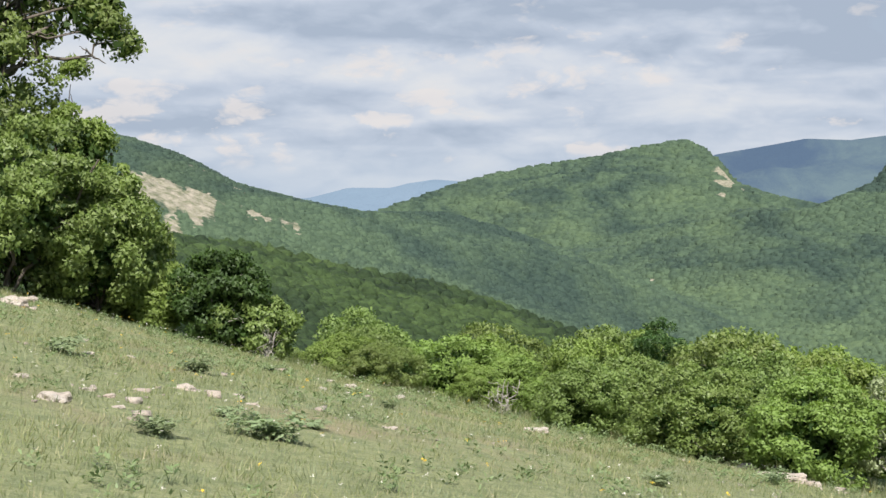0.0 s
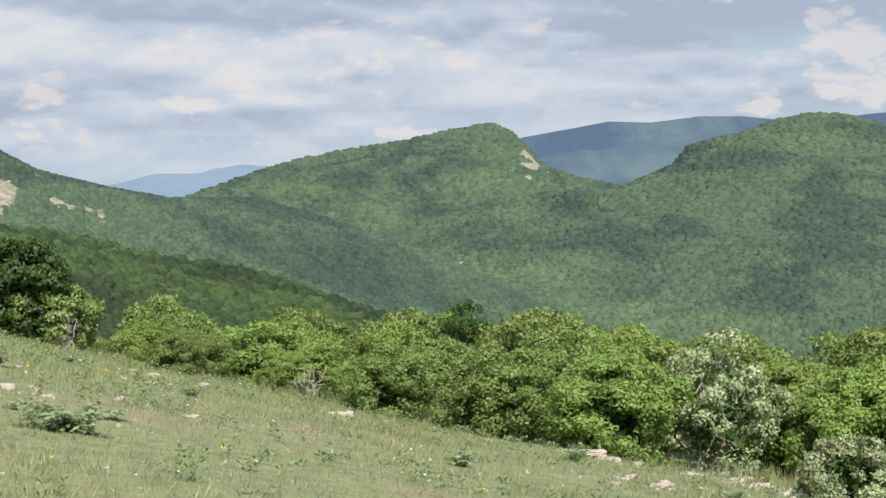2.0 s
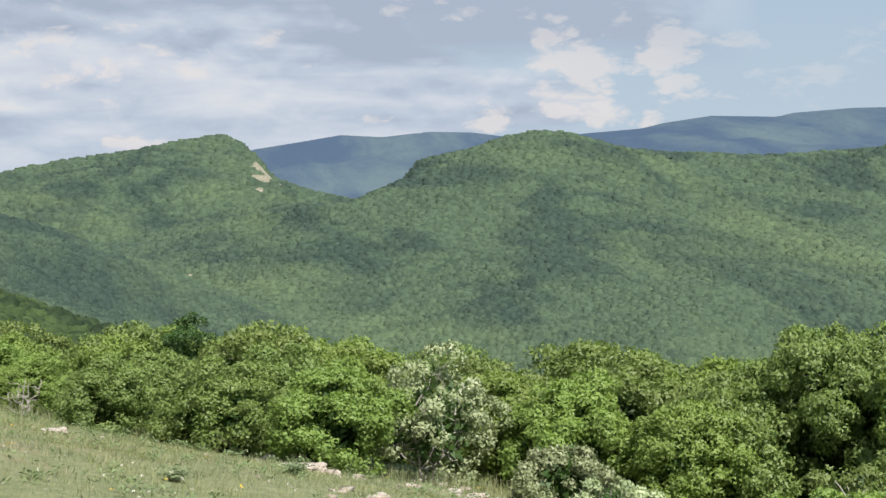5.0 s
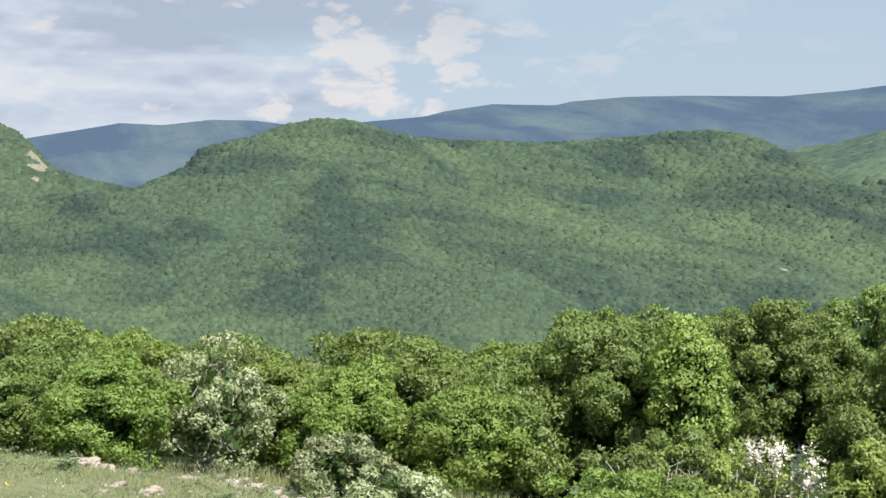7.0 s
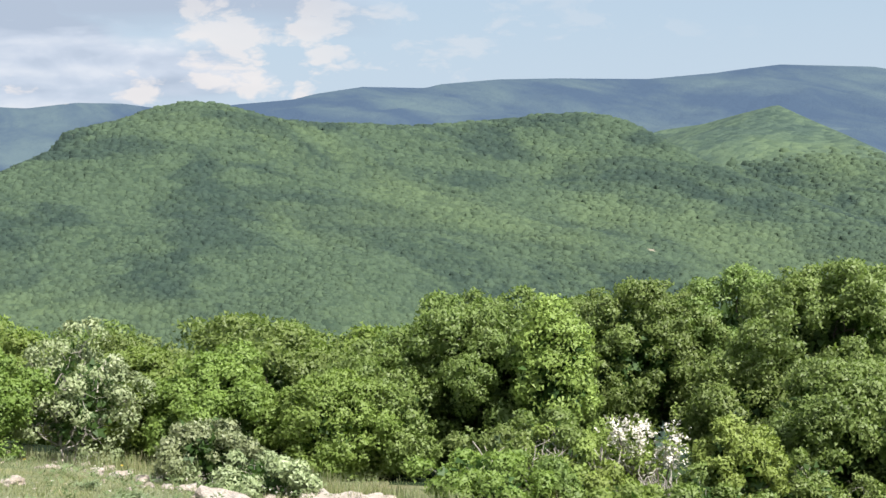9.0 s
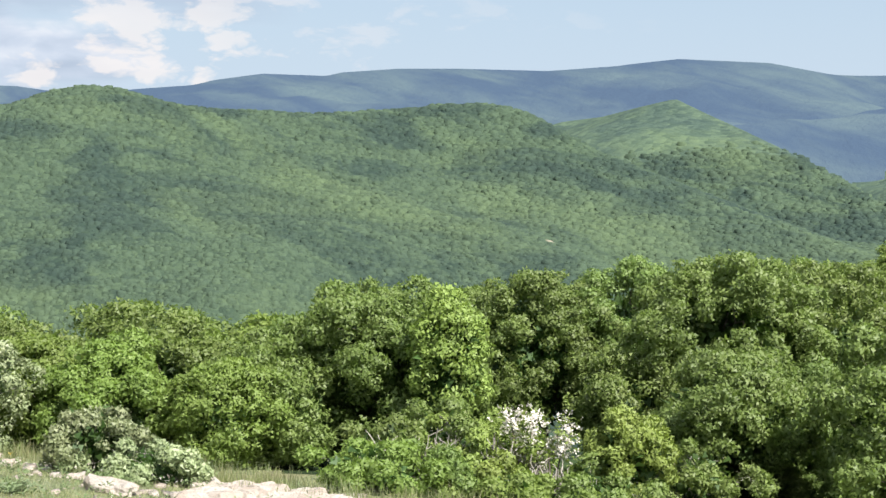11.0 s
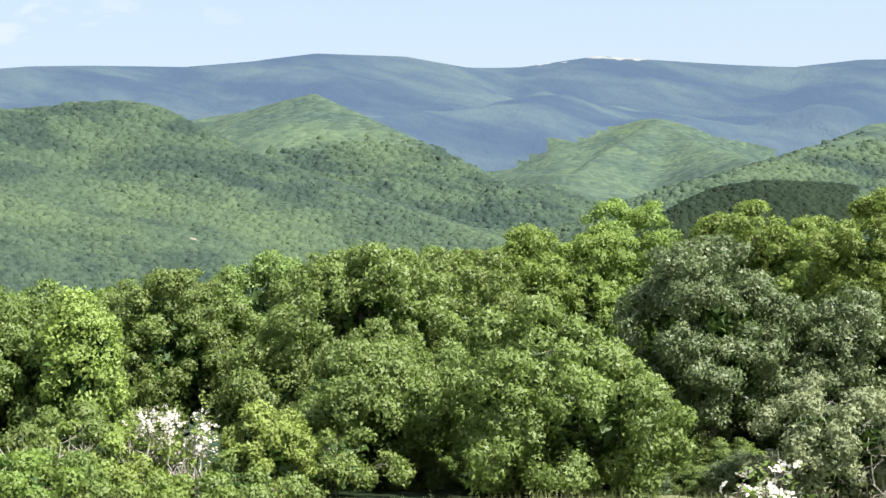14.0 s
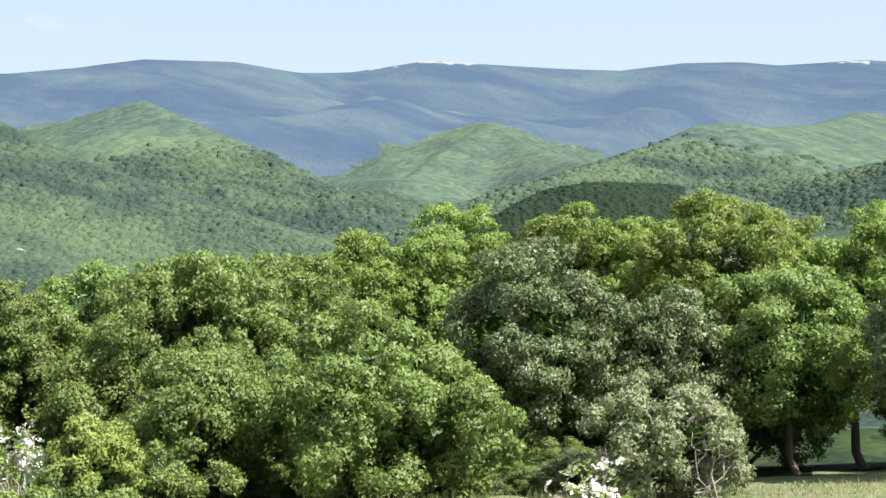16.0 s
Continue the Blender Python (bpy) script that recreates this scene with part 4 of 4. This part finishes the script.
single(make_tree("lime_bush", 114, 1.2, 0.52, YOUNG, BARK, boughs=20, puffs=7, puff=0.12, leaf=0.05, count=15000, stems=4, dense=0.3, ragged=0.2), 39.6, 18.6,
       "upright bright lime-green bush below the oaks", "bush")
for seed, az, d, high, leaves in ((115, 34.6, 19.4, 0.85, YOUNG), (116, 32.8, 19.2, 1.1, OAK), (141, 31.6, 18.6, 0.9, OAK), (142, 33.9, 18.7, 0.9, YOUNG), (143, 30.4, 17.4, 0.6, LIME), (144, 32.4, 17.9, 0.6, OAK), (145, 41.8, 19.2, 0.8, OAK), (146, 34.3, 18.0, 0.55, YOUNG), (147, 35.4, 17.6, 0.4, LIME), (148, 38.2, 18.0, 0.5, OAK)):
    single(make_tree("scrub_bush", seed, high, 0.75, leaves, DEAD, boughs=16, puffs=6, puff=0.12, leaf=0.05, count=7000, stems=5, limbs=16, dense=0.1, ragged=0.3), az, d,
           "thin green scrub with bare grey forked stems below the oaks", "bush", seed * 33.0)


def make_blossoming(seed, high, az, d, tips_n, label):
    rng = np.random.RandomState(seed)
    top = bpy.data.objects.new("blossoming_bush", None)
    scene.collection.objects.link(top)
    ends = []
    for s in range(7):
        verts, faces = [], []
        e = Vector((rng.normal(0, 0.22), rng.normal(0, 0.22), 0.75 + 0.35 * rng.rand())) * high
        path, radii = bough(rng, Vector((0, 0, -0.2)), e, 0.018, 0.005, 0.14, 7)
        tube(verts, faces, path, radii, 5)
        part("branch", mesh_of("branch", verts, faces, [BARK]), top)
        ends += path[4:]
    pts = np.array([list(p) for p in ends])
    tips = pts[rng.randint(0, len(pts), tips_n)] + rng.normal(0, 0.07 * high, (tips_n, 3))
    part("blossom", leaf_mesh("blossom", rng, tips, rng.normal(0, 0.5, (tips_n, 3)) + [0, 0, 0.8], BLOSSOM, 0.032, 6, 0.5, 0.9), top, "dense white flower clusters")
    tips = pts[rng.randint(0, len(pts), tips_n // 2)] + rng.normal(0, 0.11 * high, (tips_n // 2, 3))
    part("leaves", leaf_mesh("leaves", rng, tips, rng.normal(0, 0.5, (tips_n // 2, 3)) + [0, 0, 0.8], LIME, 0.05, 5), top)
    return single(top, az, d, label, "bush")


make_blossoming(120, 1.0, 36.4, 18.4, 520, "hawthorn bush with white blossom among green scrub")
make_blossoming(121, 0.80, 56.4, 10.6, 150, "small bush with white blossom on thin branches")


def make_bare_shrub(seed, high, az, d):
    """A dead shrub of pale forked stems."""
    rng = np.random.RandomState(seed)
    top = bpy.data.objects.new("dead_shrub", None)
    scene.collection.objects.link(top)
    for _ in range(6):
        verts, faces = [], []
        e = Vector((rng.normal(0, 0.3), rng.normal(0, 0.2), 0.7 + 0.35 * rng.rand())) * high
        path, radii = bough(rng, Vector((rng.normal(0, 0.04), rng.normal(0, 0.04), -0.1)), e, 0.017, 0.005, 0.16, 8)
        tube(verts, faces, path, radii, 5)
        for k in (3, 5, 6):
            tip = path[k] + Vector((rng.normal(0, 0.2), rng.normal(0, 0.2), 0.12 + 0.15 * rng.rand())) * high
            tp, tr = bough(rng, path[k], tip, 0.008, 0.003, 0.2, 4)
            tube(verts, faces, tp, tr, 4)
        part("branch", mesh_of("branch", verts, faces, [DEAD]), top)
    tagged(single(top, az, d, "dead shrub of pale grey forked stems", "shrub", seed * 50.0), group="dead shrubs below the oaks")


for seed, high, az, d in ((151, 0.85, 35.0, 18.2), (152, 0.8, 33.2, 18.6), (153, 0.6, 36.9, 18.0), (154, 0.75, 31.9, 18.0), (155, 0.8, 57.6, 19.4), (156, 0.9, 61.2, 19.4), (157, 0.7, -6.3, 28.3), (158, 0.6, 2.0, 25.4)):
    make_bare_shrub(seed, high, az, d)


def low_scrub():
    """Knee-high scrub in the shade under the larger trees."""
    rng = np.random.RandomState(44)
    for a0, a1, out in ((43.0, 57.5, 20.6), (40.5, 58.5, 22.4)):
        az = a0
        while az < a1:
            plant(rng.randint(0, 6), az, out + rng.rand() * 1.2, 0.4 + 0.35 * rng.rand(), 1.4, rng.rand() * 360)
            az += 1.3 + 0.9 * rng.rand()


low_scrub()

for k, (ob, *_) in enumerate(KINDS):
    if k not in used:
        for o in (*ob.children_recursive, ob):
            bpy.data.objects.remove(o)


# ---- the meadow: grass, flowers, weeds, stones ----
def meadow_places(rng, n, a0, a1, d0, d1, beyond=1.5):
    az = a0 + rng.rand(n) * (a1 - a0)
    d = np.sqrt(d0 ** 2 + rng.rand(n) * (d1 ** 2 - d0 ** 2))
    ok = d < np.interp(az, EDGE_AT, EDGE) + beyond
    az, d = az[ok], d[ok]
    x, y = d * np.sin(np.radians(az)), d * np.cos(np.radians(az))
    return x, y, height(x, y)


def make_grass():
    rng = np.random.RandomState(21)
    x, y, z = meadow_places(rng, 330000, -20, 71, 6.5, 34)
    patch = rough(x, y, 1.4, 3)
    ok = rng.rand(len(x)) < 0.72 + 0.9 * patch
    x, y, z, patch = x[ok], y[ok], z[ok], patch[ok]
    n, per = len(x), 2
    root = np.stack([x, y, z - 0.01], -1)[:, None] + np.concatenate([rng.normal(0, 0.035, (n, per, 2)), np.zeros((n, per, 1))], -1)
    tall = (0.02 + 0.075 * rng.rand(n, per, 1) ** 2.5) * (1 + 0.35 * patch[:, None, None])
    lean = rng.normal(0, 0.42, (n, per, 2)) + [0.15, 0.0]
    tip = root + np.concatenate([lean * tall, tall], -1)
    a = rng.rand(n, per) * np.pi
    half = np.stack([np.cos(a), np.sin(a), 0 * a], -1) * (0.0028 + 0.003 * rng.rand(n, per, 1))
    v = np.stack([root - half, root + half, tip], 2).reshape(-1, 3)
    f = np.arange(len(v)).reshape(-1, 3)
    tagged(new("grass", mesh_of("grass", v, f, [GRASS], False)), "short dry grey-green grass of a stony meadow", "grass", kind="stuff")


def make_edge_grass():
    """Tall dry grass along the foot of the scrub."""
    rng = np.random.RandomState(22)
    n, per = 2600, 6
    az = -18 + rng.rand(n) * 80
    d = np.interp(az, EDGE_AT, EDGE) + rng.normal(1.0, 0.5, n)
    x, y = d * np.sin(np.radians(az)), d * np.cos(np.radians(az))
    root = np.stack([x, y, height(x, y) - 0.02], -1)[:, None] + np.concatenate([rng.normal(0, 0.06, (n, per, 2)), np.zeros((n, per, 1))], -1)
    tall = 0.08 + 0.2 * rng.rand(n, per, 1)
    tip = root + np.concatenate([rng.normal(0, 0.25, (n, per, 2)) * tall, tall], -1)
    a = rng.rand(n, per) * np.pi
    half = np.stack([np.cos(a), np.sin(a), 0 * a], -1) * 0.006
    v = np.stack([root - half, root + half, tip], 2).reshape(-1, 3)
    tagged(new("tall_grass", mesh_of("tall_grass", v, np.arange(len(v)).reshape(-1, 3), [GRASS], False)), "tall straw-coloured grass along the scrub", "grass", kind="stuff")


def make_flowers(name, seed, n, mat, size, tall, a0, a1, d0, d1, label):
    rng = np.random.RandomState(seed)
    x, y, z = meadow_places(rng, n, a0, a1, d0, d1, 0.5)
    keep = rough(x + 40 * seed, y, 3.0, 3) > -0.12
    x, y, z = x[keep], y[keep], z[keep]
    tips = np.stack([x, y, z + tall * (0.6 + 0.6 * rng.rand(len(x)))], -1)
    me = leaf_mesh(name, rng, tips, np.tile([0, 0, 1.0], (len(tips), 1)), mat, size, 5, 0.2, 0.9)
    tagged(new(name, me), label, "flowers", kind="stuff")


def make_herbs():
    """Small leafy herbs between the grass."""
    rng = np.random.RandomState(23)
    x, y, z = meadow_places(rng, 9000, -20, 70, 6.5, 32, 1.0)
    keep = rough(x + 11, y, 1.1, 3) + rng.normal(0, 0.15, len(x)) > 0.12
    x, y, z = x[keep], y[keep], z[keep]
    tips = np.repeat(np.stack([x, y, z + 0.02], -1), 3, axis=0) + rng.normal(0, 0.025, (3 * len(x), 3))
    tips[:, 2] += np.abs(rng.normal(0, 0.03, len(tips)))
    me = leaf_mesh("herbs", rng, tips, np.tile([0, 0, 1.0], (len(tips), 1)), HERB, 0.05, 5, 0.9, 0.35)
    tagged(new("herbs", me), "small green herbs among the meadow grass", "herbs", kind="stuff")


make_grass()
make_edge_grass()
make_herbs()
make_flowers("white_flowers", 31, 1700, BLOSSOM, 0.011, 0.12, -19, 30, 6, 30, "scattered small white meadow flowers")
make_flowers("yellow_flowers", 32, 220, YELLOW, 0.018, 0.12, -19, 30, 7, 30, "scattered small yellow meadow flowers")
make_flowers("tall_yellow_flowers", 33, 150, YELLOW, 0.032, 0.2, 54.5, 60, 14.3, 17, "yellow flowers in the grass before the oaks")

STONE_MESHES = []
for i in range(6):
    bm = bmesh.new()
    bmesh.ops.create_icosphere(bm, subdivisions=3, radius=1.0)
    for v in bm.verts:
        p = v.co * 0.9 + Vector((7.3 * i, 2.1, 0.4))
        k = 1.0 + 0.45 * noise.noise(p) + 0.26 * noise.noise(p * 2.7) + 0.17 * noise.noise(p * 6.5) + 0.07 * noise.noise(p * 15.0)
        v.co = Vector((v.co.x, v.co.y, max(-0.5, min(v.co.z, 0.62 + 0.2 * noise.noise(p * 1.5))))) * k
    me = bpy.data.meshes.new("stone")
    bm.to_mesh(me)
    bm.free()
    me.materials.append(STONE)
    STONE_MESHES.append(me)

# bearing, distance, breadth in metres
STONES = [(-14.94, 23.9, 0.5), (-14.5, 26.5, 0.35), (-12.2, 16.0, 0.15), (-14.3, 13.25, 0.12), (-13.15, 12.0, 0.26), (-12.1, 13.0, 0.12), (-8.95, 14.5, 0.2), (-10.35, 13.7, 0.13),
          (-11.4, 12.7, 0.1), (-10.8, 17.2, 0.09), (-12.4, 18.8, 0.1), (-1.85, 14.4, 0.12), (-3.3, 21.4, 0.22), (-1.6, 21.5, 0.22), (3.3, 19.3, 0.3), (-6.6, 14.1, 0.1), (-11.0, 12.1, 0.09), (-7.1, 14.9, 0.1), (-4.25, 18.9, 0.12)]
ROCKS = [(11.0, 21.2, 0.55), (12.0, 19.6, 0.42), (12.9, 19.5, 0.2), (15.6, 19.5, 0.2), (16.4, 21.0, 0.17), (17.1, 20.1, 0.2), (17.9, 19.0, 0.26), (14.5, 15.0, 0.25), (13.2, 15.2, 0.12), (15.7, 21.4, 0.2),
         (17.5, 20.4, 0.2), (19.5, 18.6, 0.3), (20.25, 16.5, 0.2), (21.5, 14.9, 0.55), (22.9, 17.0, 0.3), (23.8, 17.6, 0.35), (25.6, 17.2, 0.5), (26.8, 16.8, 0.45), (29.0, 15.2, 0.6), (28.0, 16.2, 0.4), (24.7, 14.5, 0.5), (30.0, 14.6, 0.35)]


# the limestone ledge along the lower rim of the meadow
LEDGE = [(19.5 + 0.48 * i, 0.18 + 0.3 * ((i * 7) % 5) / 4) for i in range(25)]


def lay_stones():
    rng = np.random.RandomState(8)
    ledge = [(az + rng.normal(0, 0.2), float(np.interp(az, EDGE_AT, EDGE)) - 0.5 + rng.normal(0, 0.5), b) for az, b in LEDGE]
    for k, (az, d, broad) in enumerate(STONES + ROCKS + ledge):
        big = broad >= 0.3
        ob = new("rock" if big else "stone", STONE_MESHES[k % 6])
        m = stand(ob, az, d, broad * 0.45, rng.rand() * 360, 1.0)
        ob.matrix_basis = m @ Matrix.Diagonal((1.0 + 0.3 * rng.rand(), 0.75 + 0.3 * rng.rand(), 0.5 + 0.2 * rng.rand(), 1)) @ (Matrix.Diagonal((1.1, 1.1, 1.2, 1)) if az > 22.2 else Matrix.Identity(4))
        tagged(ob, "weathered pale limestone boulder sunk in the turf" if big else "small pale limestone lying in the grass", "rock" if big else "stone", "rocks of the meadow" if big else "stones in the grass")


lay_stones()


def make_rubble():
    """Small broken stone strewn round the outcrops."""
    rng = np.random.RandomState(9)
    verts, faces = [], []
    cube = np.array([[x, y, z] for x in (-1, 1) for y in (-1, 1) for z in (-0.6, 0.6)], float)
    quads = np.array([[0, 1, 3, 2], [4, 6, 7, 5], [0, 4, 5, 1], [2, 3, 7, 6], [0, 2, 6, 4], [1, 5, 7, 3]])
    centres = [(a, d, 40 if a > 18 else 10) for a, d, b in ROCKS] + [(a, d, 3) for a, d, b in STONES]
    for a, d, n in centres:
        for _ in range(n):
            p = bearing(a, d) + Vector((rng.normal(0, 0.5), rng.normal(0, 0.45), 0))
            z = float(height(np.array([p.x]), np.array([p.y]))[0])
            s = 0.010 + 0.05 * rng.rand() ** 4
            v = cube * s * (1 + 0.3 * rng.normal(0, 1, (8, 3)))
            t = rng.rand() * 6.28
            v = np.stack([v[:, 0] * math.cos(t) - v[:, 1] * math.sin(t), v[:, 0] * math.sin(t) + v[:, 1] * math.cos(t), v[:, 2]], -1)
            faces.append(quads + len(verts) * 8)
            verts.append(v + [p.x, p.y, z + s * 0.2])
    me = mesh_of("rubble", np.concatenate(verts), np.concatenate(faces), [STONE], False)
    tagged(new("rubble", me), "broken pale limestone strewn over thin turf", "rubble", kind="stuff")


make_rubble()


def make_weed(seed):
    rng = np.random.RandomState(seed)
    top = bpy.data.objects.new("broadleaf_weed", None)
    scene.collection.objects.link(top)
    tips, norms = [], []
    for s in range(9):
        verts, faces = [], []
        e = Vector((rng.normal(0, 0.38), rng.normal(0, 0.38), 0.35 + 0.3 * rng.rand()))
        path, radii = bough(rng, Vector((0, 0, -0.05)), e, 0.012, 0.004, 0.1, 5, 0.1)
        tube(verts, faces, path, radii, 4)
        part("stem", mesh_of("stem", verts, faces, [WEED]), top)
        for p in path[1:]:
            for _ in range(3):
                tips.append(list(p + Vector(rng.normal(0, 0.05, 3))))
                norms.append([e.x * 0.6, e.y * 0.6, 0.8])
    part("leaves", leaf_mesh("leaves", rng, np.array(tips), np.array(norms), WEED, 0.17, 4, 0.3, 0.42), top)
    return top


WEEDS = [(-13.0, 15.8, 0.5), (-8.5, 16.9, 0.5), (-5.7, 11.8, 0.6), (-9.7, 11.0, 0.4), (-1.9, 17.8, 0.3), (-6.0, 20.7, 0.3), (-7.4, 12.9, 0.3), (7.5, 13.9, 0.3), (11.55, 18.0, 0.5), (7.6, 14.4, 0.3), (18.4, 14.0, 0.35), (16.9, 15.0, 0.25), (-4.4, 13.1, 0.25)]
first_weeds = [make_weed(200 + i) for i in range(3)]
_turns = np.random.RandomState(14)
for i, (az, d, size) in enumerate(WEEDS):
    w = first_weeds[i % 3]
    m = stand(w, az, d, size * 0.66, _turns.rand() * 360) @ Matrix.Diagonal((1.1, 1.1, 0.7, 1))
    if i < 3:
        w.matrix_basis = m
    else:
        w = copy_thing(w, m @ Matrix.Diagonal((*(1 / k for k in w.scale), 1)))
    tagged(w, "low clump of dark green broad-leaved weed in the grass", "weed", "weeds in the meadow")
